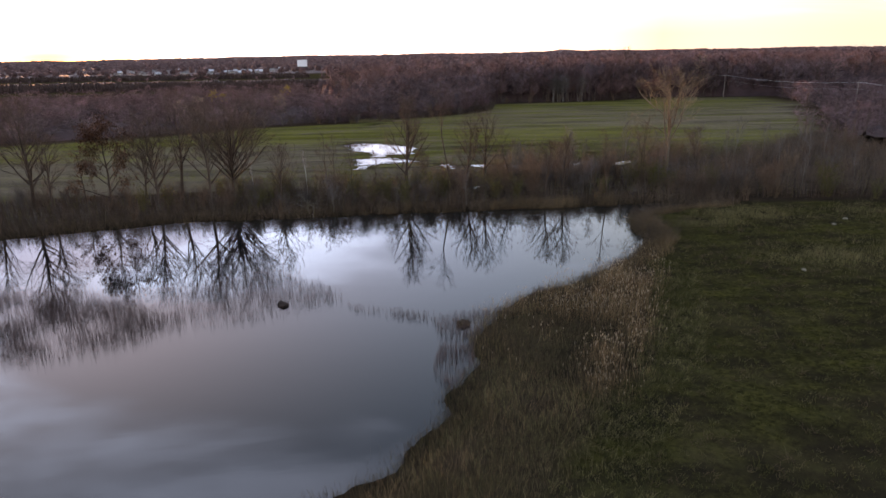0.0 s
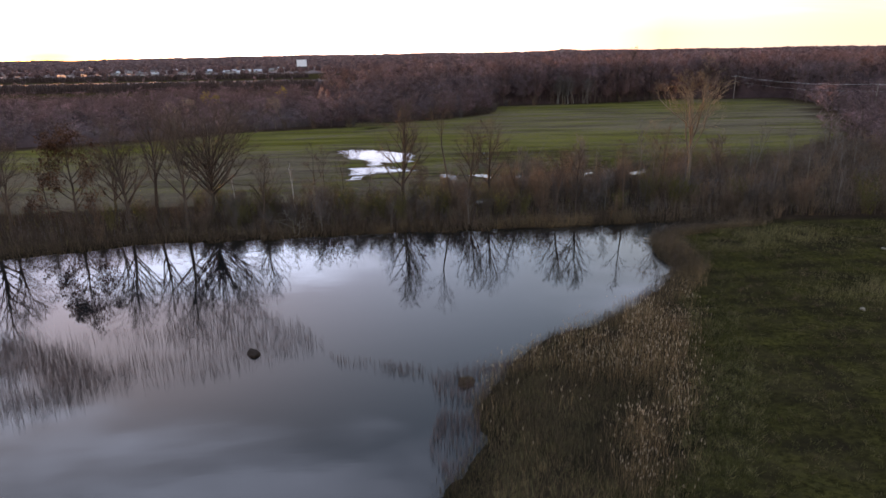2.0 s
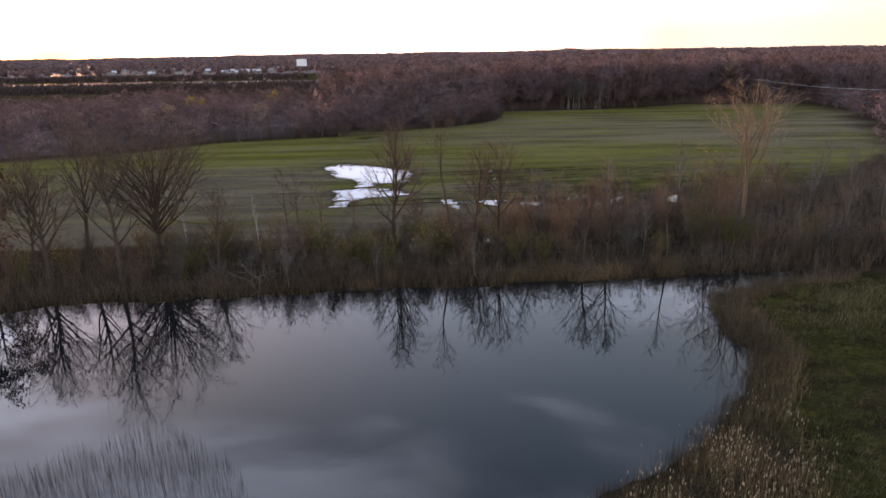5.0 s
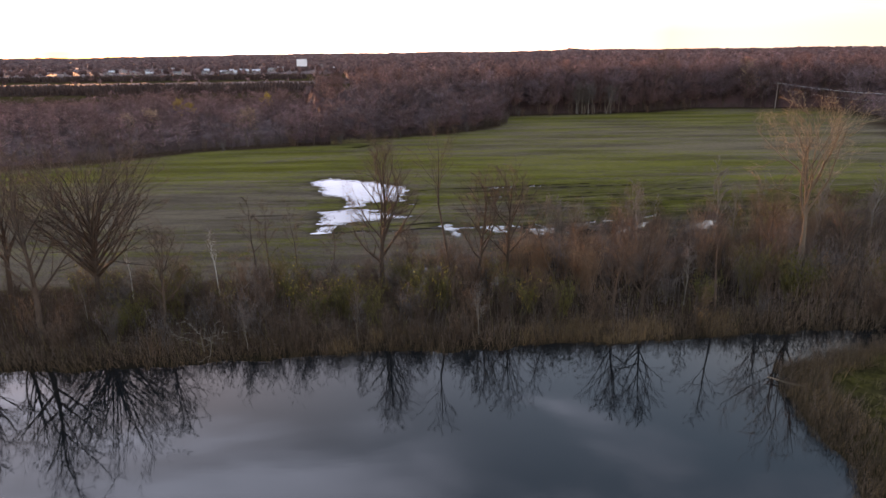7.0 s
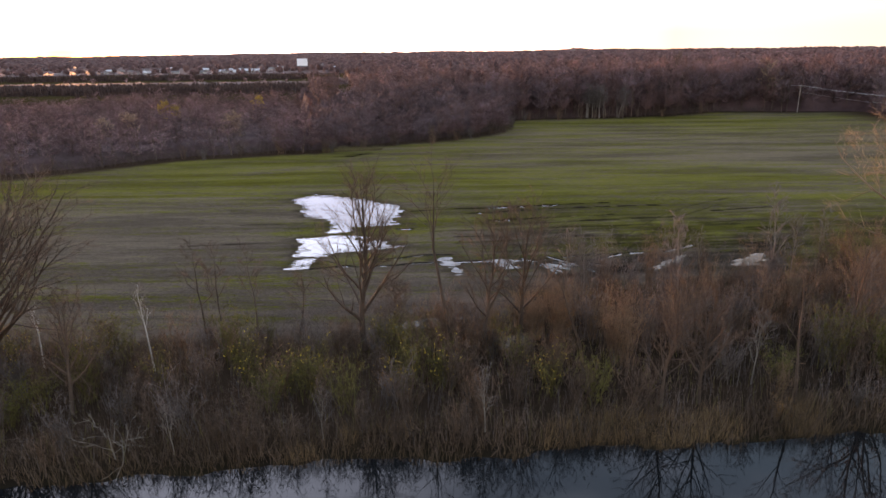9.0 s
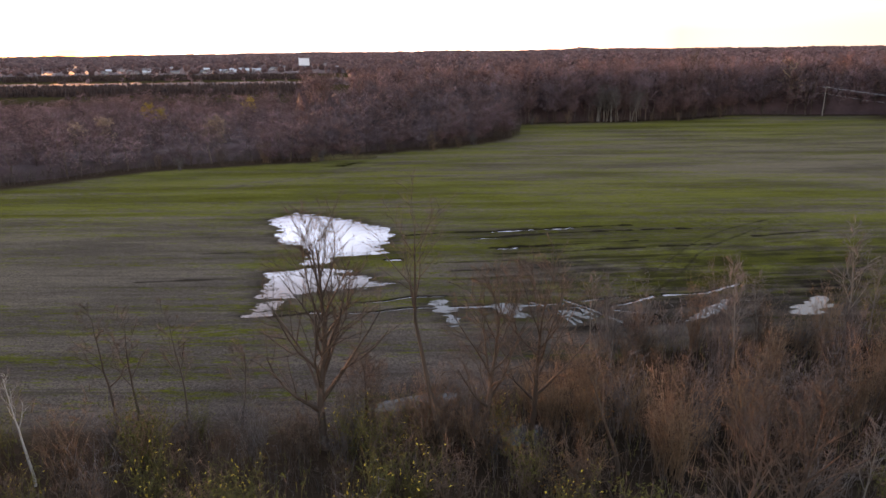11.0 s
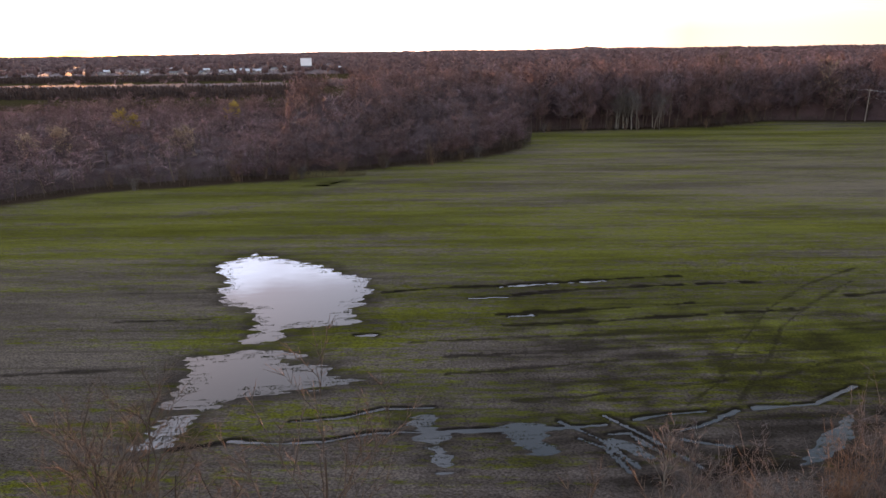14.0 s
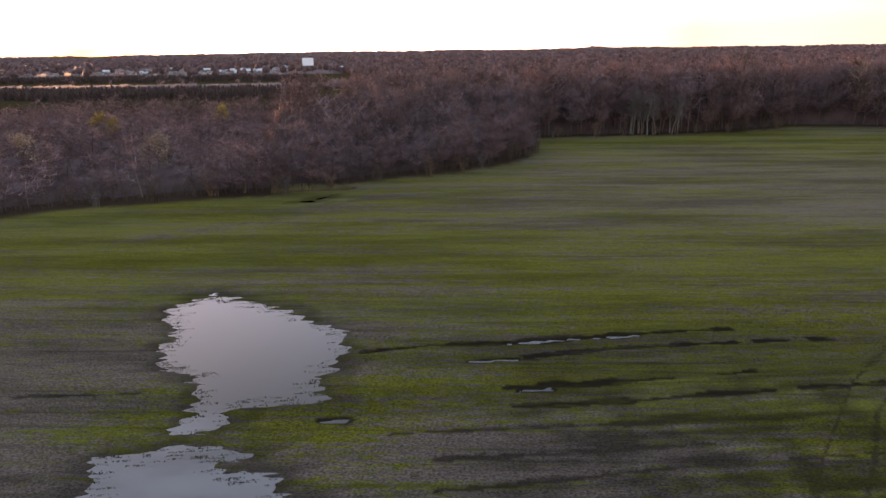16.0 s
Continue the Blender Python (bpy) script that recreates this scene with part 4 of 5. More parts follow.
def shrub_mesh(rng, tall, wide, stems, branches, twigs, r=0.022, twig_r=0.013):
    """A thicket shrub: many stems from one root, each with twigs."""
    p = Pieces()
    base = np.stack([rng.normal(0, 0.25, stems) * wide * 0.4, rng.normal(0, 0.25, stems) * wide * 0.4, np.full(stems, -0.1)], 1)
    ang = rng.uniform(0, 2 * np.pi, stems)
    out = wide * 0.5 * np.sqrt(rng.uniform(0, 1, stems))
    top = np.stack([out * np.cos(ang), out * np.sin(ang), tall * rng.uniform(0.6, 1.0, stems)], 1)
    mid = base * 0.55 + top * 0.45 + np.stack([rng.normal(0, 0.12, stems), rng.normal(0, 0.12, stems), np.zeros(stems) + 0.08 * tall], 1)
    p.tubes(base, mid, r, r * 0.7, 3)
    p.spikes(mid, top, r * 0.7)
    k = rng.uniform(0.2, 1.0, (stems, branches))[..., None]
    a = np.where(k < 0.5, base[:, None] + (mid - base)[:, None] * k * 2, mid[:, None] + (top - mid)[:, None] * (k * 2 - 1)).reshape(-1, 3)
    d = rng.normal(size=a.shape) + np.array([0, 0, 0.9])
    b = a + d * tall * 0.10
    p.spikes(a, b, twig_r * 1.25)
    kk = rng.uniform(0.2, 1.0, (len(a), twigs))[..., None]
    c = (a[:, None] + (b - a)[:, None] * kk).reshape(-1, 3)
    e = c + (rng.normal(size=c.shape) + np.array([0, 0, 0.6])) * tall * 0.055
    p.spikes(c, e, twig_r)
    return p, np.concatenate([b, e])


SHRUBS = []   # (name, label, parts)
for k, (mat, label, leaf, n) in enumerate([
        (TWIG, "bare dark brown shrub of the hedgerow thicket", None, 0), (TWIG_GREY, "bare grey shrub of the hedgerow thicket", None, 0), (TWIG_RED, "bare reddish-brown shrub of the hedgerow thicket", None, 0),
        (TWIG_OLIVE, "shrub that keeps a few olive-green leaves", LEAF_OLIVE, 420), (TWIG, "dense bare dark shrub of the thicket", None, 0), (TWIG_OLIVE, "shrub with thin yellowing leaves", LEAF_YELLOW, 90), (TWIG_TAN, "bare tan-twigged shrub of the hedgerow thicket", None, 0),
        (TWIG_OLIVE, "rounded bush still dense with olive leaves", LEAF_OLIVE, 1500), (TWIG_TAN, "bush with bright orange leaves among bare twigs", LEAF_ORANGE, 420),
        (TWIG_TAN, "tall thicket of slender tan stems", None, 0), (TWIG_RED, "tall thicket of slender reddish stems", None, 0), (TWIG_GREY, "tall thicket of slender grey stems", None, 0)]):
    rng = np.random.default_rng(500 + k)
    if k < 9:
        p, tips = shrub_mesh(rng, 4.2, 3.8, 20, 6, 2, 0.026, 0.017)
    else:
        p, tips = shrub_mesh(rng, 6.8, 4.4, 30, 8, 2, 0.026, 0.012)
    ob = thing("shrub", (0, 0, -30), label, "shrub", "hedgerow shrubs")
    part("branchwork", p.mesh("branchwork", mat), ob)
    if leaf:
        q = Pieces()
        q.leaves(tips[rng.integers(0, len(tips), n)], 0.13, rng)
        part("foliage", q.mesh("foliage", leaf), ob)
    SHRUBS.append([ob, False])


def set_shrub(kind, x, y, size, turn):
    m = pose(x, y, z_at(x, y), 0, 0, turn)
    slot = SHRUBS[kind]
    if not slot[1]:
        slot[0].matrix_basis = m
        slot[1] = True
        ob = slot[0]
    else:
        ob = copy_thing(slot[0], m)
    ob.scale = (size, size, size * (0.85 + 0.3 * ((turn * 7) % 1)))


rng = np.random.default_rng(77)
spots = []
for x0, x1, n in ((-95, -45, 34), (-45, 12, 105), (12, 60, 78), (60, 110, 26)):
    got = 0
    while got < n:
        x, y = rng.uniform(x0, x1), rng.uniform(84, 178)
        d = inside_distance(np.array([x]), np.array([y]), HEDGE)[0]
        if d < -0.5 and not (x > 20 and y < 113 and x < 46):
            spots.append((x, y))
            got += 1
for x, y in spots:
    kind = int(rng.choice([0, 0, 1, 2, 3, 4, 4, 5] if x < 10 else [0, 1, 2, 2, 3, 4, 6, 6]))
    depth = -inside_distance(np.array([x]), np.array([y]), HEDGE)[0]
    size = rng.uniform(0.75, 1.15) * (0.8 if depth < 3 else 1.05) * 1.1
    if 8 < x < 70 and y > 119:
        kind, size = int(rng.choice([9, 10, 11, 0, 3, 11, 1])), rng.uniform(0.8, 1.1)
        size *= 1.0 if kind > 8 else 1.3
    set_shrub(kind, x, y, size, rng.uniform(0, 360))


for k in range(34):
    x, y = rng.uniform(8, 44), rng.uniform(122, 141)
    if inside_distance(np.array([x]), np.array([y]), [(8, 126), (16, 136), (28, 140.5), (40, 141.5), (45, 132), (30, 124), (14, 121)])[0] < 0:
        set_shrub(int(rng.choice([9, 10, 6, 2, 11, 9])), x, y, rng.uniform(0.7, 0.95), rng.uniform(0, 360))
for kind, x, y, size in ((7, 38.5, 117.5, 1.35), (7, 36.0, 121.0, 1.2), (7, 42.0, 119.5, 1.0), (7, 29.0, 117.0, 0.9), (7, -13.5, 112.5, 0.9), (7, -33.0, 110.0, 0.9), (7, 12.5, 113.5, 1.0), (8, 9.0, 117.5, 0.8), (8, 5.5, 122.5, 0.8), (8, 26.5, 111.5, 0.5), (8, -4.0, 115.0, 0.7), (8, 46.0, 126.0, 0.9), (8, 12.0, 126.0, 0.9), (0, -3.0, 122.5, 0.9), (2, 0.5, 122.8, 0.95), (6, 3.0, 124.5, 1.0), (1, -6.0, 122.0, 0.9), (2, 5.0, 127.0, 1.2), (6, 8.0, 128.5, 1.3), (11, -12.0, 122.0, 0.75), (11, -22.0, 122.5, 0.8), (10, -31.0, 121.5, 0.75), (0, -17.0, 123.0, 0.9), (4, -27.0, 122.5, 0.95), (2, -37.0, 122.0, 0.9), (4, -9.0, 123.5, 0.8), (0, -43.0, 121.0, 1.0), (4, -50.0, 120.0, 1.0),
                         (11, -5.8, 124.0, 0.75), (9, -2.6, 124.4, 0.7), (10, 0.2, 124.8, 0.72), (11, 3.4, 126.0, 0.75), (0, -4.2, 125.2, 1.1), (1, -1.2, 126.2, 1.05), (0, 2.0, 127.0, 1.1)):
    set_shrub(kind, x, y, size, 57.0 * x)


def scatter(poly, n, rng, pad=0.0):
    xs, ys = [p[0] for p in poly], [p[1] for p in poly]
    out = np.zeros((0, 2))
    while len(out) < n:
        c = np.stack([rng.uniform(min(xs), max(xs), n * 2), rng.uniform(min(ys), max(ys), n * 2)], 1)
        out = np.concatenate([out, c[inside_distance(c[:, 0], c[:, 1], poly) < -pad]])
    return out[:n]


def stuff(name, pieces, mat, label, category):
    return tagged(new(name, pieces.mesh(name, mat)), label, category, kind="stuff")


def on_ground(xy):
    return np.concatenate([xy, height(xy[:, 0], xy[:, 1])[:, None]], 1)


def brush(poly, n, tall, mat, name, label, rng, twigs=4, r=0.02):
    """Undergrowth too thick to count: upright stems with side twigs."""
    p = Pieces()
    a = on_ground(scatter(poly, n, rng))
    h = tall * rng.uniform(0.45, 1.15, n)
    b = a + np.stack([rng.normal(0, 0.16, n) * h, rng.normal(0, 0.16, n) * h, h], 1)
    p.spikes(a, b, r)
    k = rng.uniform(0.25, 0.95, (n, twigs))[..., None]
    c = (a[:, None] + (b - a)[:, None] * k).reshape(-1, 3)
    p.spikes(c, c + (rng.normal(size=c.shape) + np.array([0, 0, 0.8])) * tall * 0.12, r * 0.7)
    return stuff(name, p, mat, label, "undergrowth")


NEAR_HEDGE = [(-95, 88), (-66, 95), (-45, 103.4), (-25, 105.6), (-10, 107.6), (6.4, 108.6), (20.6, 110), (33, 112), (46, 111), (62, 110), (95, 112), (110, 190), (96, 181), (78, 162), (58, 150), (44, 143.5), (28, 141), (16, 137),
              (8, 131), (0, 126), (-14, 125), (-34, 123.5), (-60, 121), (-95, 117)]
brush(NEAR_HEDGE, 7500, 2.8, TWIG, "hedge_undergrowth", "tangled dark undergrowth below the hedgerow trees", np.random.default_rng(81))
brush(NEAR_HEDGE, 3600, 3.0, TWIG_GREY, "hedge_undergrowth", "tangled grey undergrowth below the hedgerow trees", np.random.default_rng(82))
RIGHT_HEDGE = [(34, 112.5), (46, 111), (62, 110), (95, 111), (112, 185), (96, 180), (78, 161), (58, 149), (44, 142), (36, 130)]
brush(RIGHT_HEDGE, 5200, 4.2, TWIG, "hedge_undergrowth", "tall dark undergrowth of the hedgerow beside the meadow", np.random.default_rng(84), 5, 0.026)
brush(NEAR_HEDGE, 2400, 2.0, TWIG_OLIVE, "hedge_undergrowth", "olive undergrowth of the hedgerow", np.random.default_rng(83))


# ---- reeds, cattails and grass ----
def loose(poly, n, rng, seed, edge=1.6):
    """Places in a bed with a frayed outline and bare gaps."""
    c = scatter(poly, n, rng) + rng.normal(0, edge, (n, 2))
    return c[fractal(c[:, 0] * 0.3, c[:, 1] * 0.3, seed) + rng.normal(0, 0.1, n) > 0.42]


def blades(xy, tall, rng, mat, name, label, lean=0.14, r=0.012, category="reeds"):
    p = Pieces()
    a = on_ground(xy)
    n = len(a)
    h = np.broadcast_to(tall, n) * rng.uniform(0.55, 1.15, n) * (0.45 + 1.1 * fractal(xy[:, 0] * 0.3, xy[:, 1] * 0.3, 91))
    b = a + np.stack([rng.normal(0, lean, n) * h, rng.normal(0, lean, n) * h, h], 1)
    p.spikes(a, b, r)
    ob = stuff(name, p, mat, label, category)
    return ob, b


rng = np.random.default_rng(900)
bed = scatter(CATTAIL_BED, 7000, rng) + rng.normal(0, 1.0, (7000, 2))
bed = bed[fractal(bed[:, 0] * 0.22, bed[:, 1] * 0.22, 71) + rng.normal(0, 0.08, len(bed)) > 0.5]
_, tops = blades(bed, 1.9, rng, REED, "cattail_bed", "pale straw cattail stalks on the pond's shore")
heads = tops[rng.permutation(len(tops))[:1200]]
p = Pieces()
p.tubes(heads - [0, 0, 0.09], heads + [0, 0, 0.08], 0.014, 0.025, 5)
p.spikes(heads + [0, 0, 0.08], heads + [0, 0, 0.19], 0.025)
p.leaves(heads, 0.07, rng, 0.4)
stuff("cattail_heads", p, PLUME, "fluffy pale seed heads on the cattail stalks", "reeds")
blades(loose(SHORE_BED, 4200, rng, 72, 1.2), 0.8, rng, REED_DARK, "shore_sedge", "brown sedge tangled along the pond's shore", 0.3)
blades(loose(SHORE_BED, 6500, rng, 73, 1.4), 0.8, rng, GRASS_DRY, "shore_sedge", "olive-yellow sedge along the pond's shore", 0.3)
blades(loose(SHORE_BED, 2600, rng, 74, 0.8), 0.9, rng, REED, "shore_sedge", "straw-coloured sedge along the pond's shore", 0.3)
blades(loose(CATTAIL_BED, 4600, rng, 76, 1.6), 0.8, rng, GRASS_DRY, "shore_sedge", "olive-yellow sedge among the cattails", 0.35)
blades(loose(CATTAIL_BED, 9000, rng, 78, 1.2), 0.9, rng, REED_DARK, "shore_sedge", "brown dead leaves below the cattails", 0.35)


def along_shore(n, low, high, rng, box):
    """Places in a strip along the pond's wandering waterline."""
    c = np.stack([rng.uniform(box[0], box[1], n * 12), rng.uniform(box[2], box[3], n * 12)], 1)
    d = inside_distance(c[:, 0], c[:, 1], POND) + (fractal(c[:, 0] * 0.35, c[:, 1] * 0.35, 3) - 0.5) * 2.2
    return c[(d > low) & (d < high)][:n]


blades(along_shore(5200, -0.7, 3.2, rng, (16, 48, 70, 107)), 1.2, rng, REED_DARK, "shore_reeds", "brown reeds round the pond's far corner", 0.22)
blades(along_shore(2200, 0.3, 4.0, rng, (16, 48, 70, 107)), 1.1, rng, REED, "shore_reeds", "straw reeds round the pond's far corner", 0.22)
blades(along_shore(3600, -0.6, 1.6, rng, (-14, 18, 24, 75)), 0.9, rng, REED_DARK, "shore_reeds", "brown reeds at the near waterline", 0.25)
bank = along_shore(12000, -0.8, 3.2, rng, (-95, 50, 84, 116))
blades(bank[fractal(bank[:, 0] * 0.25, bank[:, 1] * 0.25, 95) > 0.28], 1.5, rng, REED_DARK, "bank_reeds", "brown reeds along the far bank below the hedgerow", 0.26)
bank = along_shore(4500, -0.2, 3.0, rng, (-14, 30, 100, 114))
blades(bank[fractal(bank[:, 0] * 0.2, bank[:, 1] * 0.2, 97) > 0.5], 1.5, rng, REED, "bank_reeds", "straw reeds along the far bank below the hedgerow", 0.26)

stems = on_ground(along_shore(2600, -0.3, 3.5, rng, (-95, 50, 84, 116)))
p = Pieces()
tops = stems + rng.normal(0, 1, stems.shape) * [0.5, 0.5, 0.5] + [0, -0.25, 1.7]
p.spikes(stems, tops, 0.02)
mid = (stems[:, None] + (tops - stems)[:, None] * rng.uniform(0.3, 0.95, (len(stems), 4, 1))).reshape(-1, 3)
p.spikes(mid, mid + rng.normal(0, 0.32, mid.shape) + [0, 0, 0.2], 0.013)
stuff("bank_brush", p, TWIG, "dark brush leaning over the far waterline", "undergrowth")

# reeds that stand in the water
OUT_REEDS = [(-48, 55), (-53, 70), (-38, 71.5), (-29, 71.5), (-22, 78), (-14.5, 72), (-11.5, 67), (-18.5, 62), (-27, 59), (-32, 54.5), (-38, 52)]
DENSE_REEDS = [(-60, 58), (-60, 68), (-44, 69), (-31, 66.5), (-27, 62), (-32, 57), (-40, 54)]


def water_reeds(poly, n, tall, rng, r=0.012):
    xy = scatter(poly, n, rng)
    keep = fractal(xy[:, 0] * 0.3, xy[:, 1] * 0.45, 61) + rng.normal(0, 0.13, len(xy)) > 0.40
    xy = xy[keep]
    a = np.concatenate([xy, np.full((len(xy), 1), WATER_Z - 0.25)], 1)
    h = tall * rng.uniform(0.45, 1.15, len(xy))
    b = a + np.stack([rng.normal(0, 0.055, len(xy)) * h, rng.normal(0, 0.055, len(xy)) * h, h + 0.25], 1)
    p = Pieces()
    p.spikes(a, b, r)
    return stuff("water_reeds", p, REED_WET, "thin brown reeds standing in the shallow water", "reeds")


water_reeds(OUT_REEDS, 7500, 1.5, rng)
water_reeds(DENSE_REEDS, 8500, 1.7, rng)
water_reeds([(-11, 65.5), (-6, 63.8), (-2, 62.5), (2, 62.5), (1, 60), (-4, 61), (-10, 63.5)], 900, 0.9, rng)
water_reeds([(-1.5, 60), (2.5, 62.5), (6, 63.5), (2.6, 56), (2.2, 50.5), (0.2, 46), (-1.4, 50), (-0.5, 56)], 2600, 1.2, rng)
water_reeds([(5, 62), (10, 69), (17.6, 75), (25, 83), (25.6, 81), (17.6, 72.8), (10, 67), (6, 61)], 1500, 1.0, rng)

# meadow: tufts of grass, taller dry stands
MEADOW = [(9, 30), (12, 42), (16, 48), (19.5, 55), (22, 64), (26, 73), (31, 82), (33, 92), (35, 99), (48, 104), (75, 105), (100, 104), (90, 60), (70, 34), (45, 22), (20, 22)]


def tufts(poly, n, per, tall, wide, rng, mat, name, label, r=0.014):
    c = scatter(poly, n, rng)
    xy = (c[:, None] + rng.normal(0, wide, (n, per, 2))).reshape(-1, 2)
    return blades(xy, np.repeat(tall * rng.uniform(0.5, 1.3, n), per), rng, mat, name, label, 0.55, r, "grass")


tufts(MEADOW, 4600, 7, 0.26, 0.18, rng, GRASS, "meadow_grass", "short rough green meadow grass")
SEDGE_EDGE = CATTAIL_BED[3:9] + SHORE_BED[9:12] + [(8, 24), (16, 40), (24, 54), (30, 74)]
tufts(SEDGE_EDGE, 1400, 8, 0.42, 0.2, rng, GRASS, "meadow_grass", "longer green grass along the edge of the reed bed")
tufts(SEDGE_EDGE, 700, 8, 0.5, 0.2, rng, GRASS_DRY, "meadow_grass", "longer yellowed grass along the edge of the reed bed")
tufts(MEADOW, 1300, 16, 0.40, 0.26, rng, GRASS, "meadow_grass", "tussocks of rough green meadow grass")
tufts(MEADOW, 700, 14, 0.40, 0.26, rng, REED_DARK, "meadow_grass", "withered brown tussocks in the meadow")
tufts(MEADOW, 2600, 6, 0.28, 0.14, rng, GRASS_DRY, "meadow_grass", "dry yellowed tufts in the meadow", 0.011)
for k, (poly, n) in enumerate((([(33, 93), (43, 93.5), (53, 97), (56, 104), (46, 104.5), (36, 101)], 2600), ([(39.5, 77.5), (46, 74.5), (53, 74), (66, 78), (64, 83), (56, 82), (47, 82.6)], 2600), ([(60, 98), (80, 97), (84, 104), (66, 105)], 1500))):
    blades(loose(poly, n * 2, rng, 80 + k, 1.8), 0.7, rng, GRASS_DRY, "dry_grass_stand", "stand of tall dry yellow grass in the meadow", 0.25, 0.014, "grass")

# young wheat: blades in drilled rows where the camera passes lowest
WHEAT_PLOT = [(-40, 141), (58, 146), (58, 190), (-40, 190)]
c = scatter(WHEAT_PLOT, 46000, rng)
z, _, in_field, soaked, lush = height_and_masks(c[:, 0], c[:, 1])
clumps = fractal((c[:, 0] + 0.11 * c[:, 1]) * 0.16, (c[:, 1] - 0.11 * c[:, 0]) * 1.1, 120, 4) - 0.5
pick = (in_field > 0.8) & (soaked < 0.25) & (z > -0.02) & (lush + clumps * 2.4 + rng.normal(0, 0.12, len(c)) > 0.5)
root = np.concatenate([c, z[:, None]], 1)[pick]
p = Pieces()
tip = root + np.stack([rng.normal(0, 0.09, len(root)), rng.normal(0, 0.09, len(root)), rng.uniform(0.06, 0.17, len(root))], 1)
p.spikes(root, tip, 0.028)
stuff("wheat_blades", p, WHEAT, "short green blades of young winter wheat", "crop")

# clods and drowned blades that fray the puddles' edges, in short rows
c = np.concatenate([scatter([(-36, 146), (48, 146), (48, 197), (-36, 197)], 26000, rng)])
edge = np.full(len(c), 1e9)
for poly in PUDDLES[:8]:
    edge = np.minimum(edge, inside_distance(c[:, 0], c[:, 1], poly))
c = c[(edge > -1.7) & (edge < 0.9)][:850]
k = rng.uniform(-0.9, 0.9, (len(c), 12)) * rng.uniform(0.4, 1.4, (len(c), 1))
row = c[:, None] + np.stack([k, 0.115 * k + rng.normal(0, 0.035, k.shape)], -1)
row = row.reshape(-1, 2)
root = np.concatenate([row, np.full((len(row), 1), PUDDLE_Z - 0.03)], 1)
tip = root + np.stack([rng.normal(0, 0.05, len(row)), rng.normal(0, 0.04, len(row)), rng.uniform(0.05, 0.12, len(row))], 1)
p = Pieces()
p.spikes(root, tip, rng.uniform(0.03, 0.075, len(row)))
stuff("puddle_stubble", p, STUBBLE, "muddy stubble and drowned blades along the puddles", "crop")


# ---- rock, mounds and fallen log ----
def lump(name, place, size, mat, label, category, seed, squash=0.55):
    bm = bmesh.new()
    bmesh.ops.create_icosphere(bm, subdivisions=4, radius=1.0)
    for v in bm.verts:
        d = v.co.normalized()
        k = 1 + 0.30 * noise.noise(d * 1.3 + Vector((seed, 0, 0))) + 0.13 * noise.noise(d * 3.7 + Vector((0, seed, 0))) + 0.05 * noise.noise(d * 9)
        v.co = Vector((d.x * k * size[0], d.y * k * size[1], d.z * k * size[2]))
    ob = tagged(new(name, bm_mesh(name, bm, mat, True)), label, category)
    ob.matrix_basis = pose(*place, 0, 0, seed * 40)
    return ob


lump("boulder", (-17.95, 65.8, -0.62), (0.84, 0.55, 0.44), STONE, "dark brown boulder rising from the pond's still water", "rock", 3.1)


for k, (x, y, r) in enumerate(((42.3, 72.5, 0.3), (57.3, 92.5, 0.3), (60.9, 95.7, 0.34))):
    lump("field_stone", (x, y, z_at(x, y) + 0.05), (r, r * 0.8, r * 0.55), STONE_PALE, "pale stone lying in the meadow grass", "rock", 2.3 + k)


def mound(place, size, seed):
    ob = lump("reed_mound", place, size, MOUND, "heaped brown mound of dead stalks at the pond's edge", "mound", seed)
    r = np.random.default_rng(int(seed * 10))
    p = Pieces()
    d = r.normal(size=(260, 3))
    d[:, 2] = np.abs(d[:, 2])
    d /= np.linalg.norm(d, axis=1)[:, None]
    a = d * np.array(size) * 0.9
    p.spikes(a, a + d * 0.15 + r.normal(0, 0.14, d.shape), 0.018)
    part("thatch", p.mesh("thatch", REED_DARK), ob)


mound((1.6, 59.7, -0.62), (0.8, 0.65, 0.46), 1.7)
mound((6.3, 61.5, -0.45), (0.6, 0.5, 0.5), 4.2)

log = thing("fallen_log", (31.0, 99.2, -0.45), "pale bare log lying from the bank into the water", "log", turn=150)
seg = [(np.array([0, 0, 0.0]), np.array([1.6, 0.1, 0.08]), 0.09, 0.075), (np.array([1.6, 0.1, 0.08]), np.array([3.0, 0.0, 0.22]), 0.075, 0.05)]
part("trunk", tubes_of(seg, 8).mesh("trunk", BARK_TAN, True), log)
part("branch_stub", tubes_of([(np.array([1.7, 0.1, 0.08]), np.array([2.1, 0.45, 0.4]), 0.05, 0.025)], 6).mesh("branch_stub", BARK_TAN, True), log)


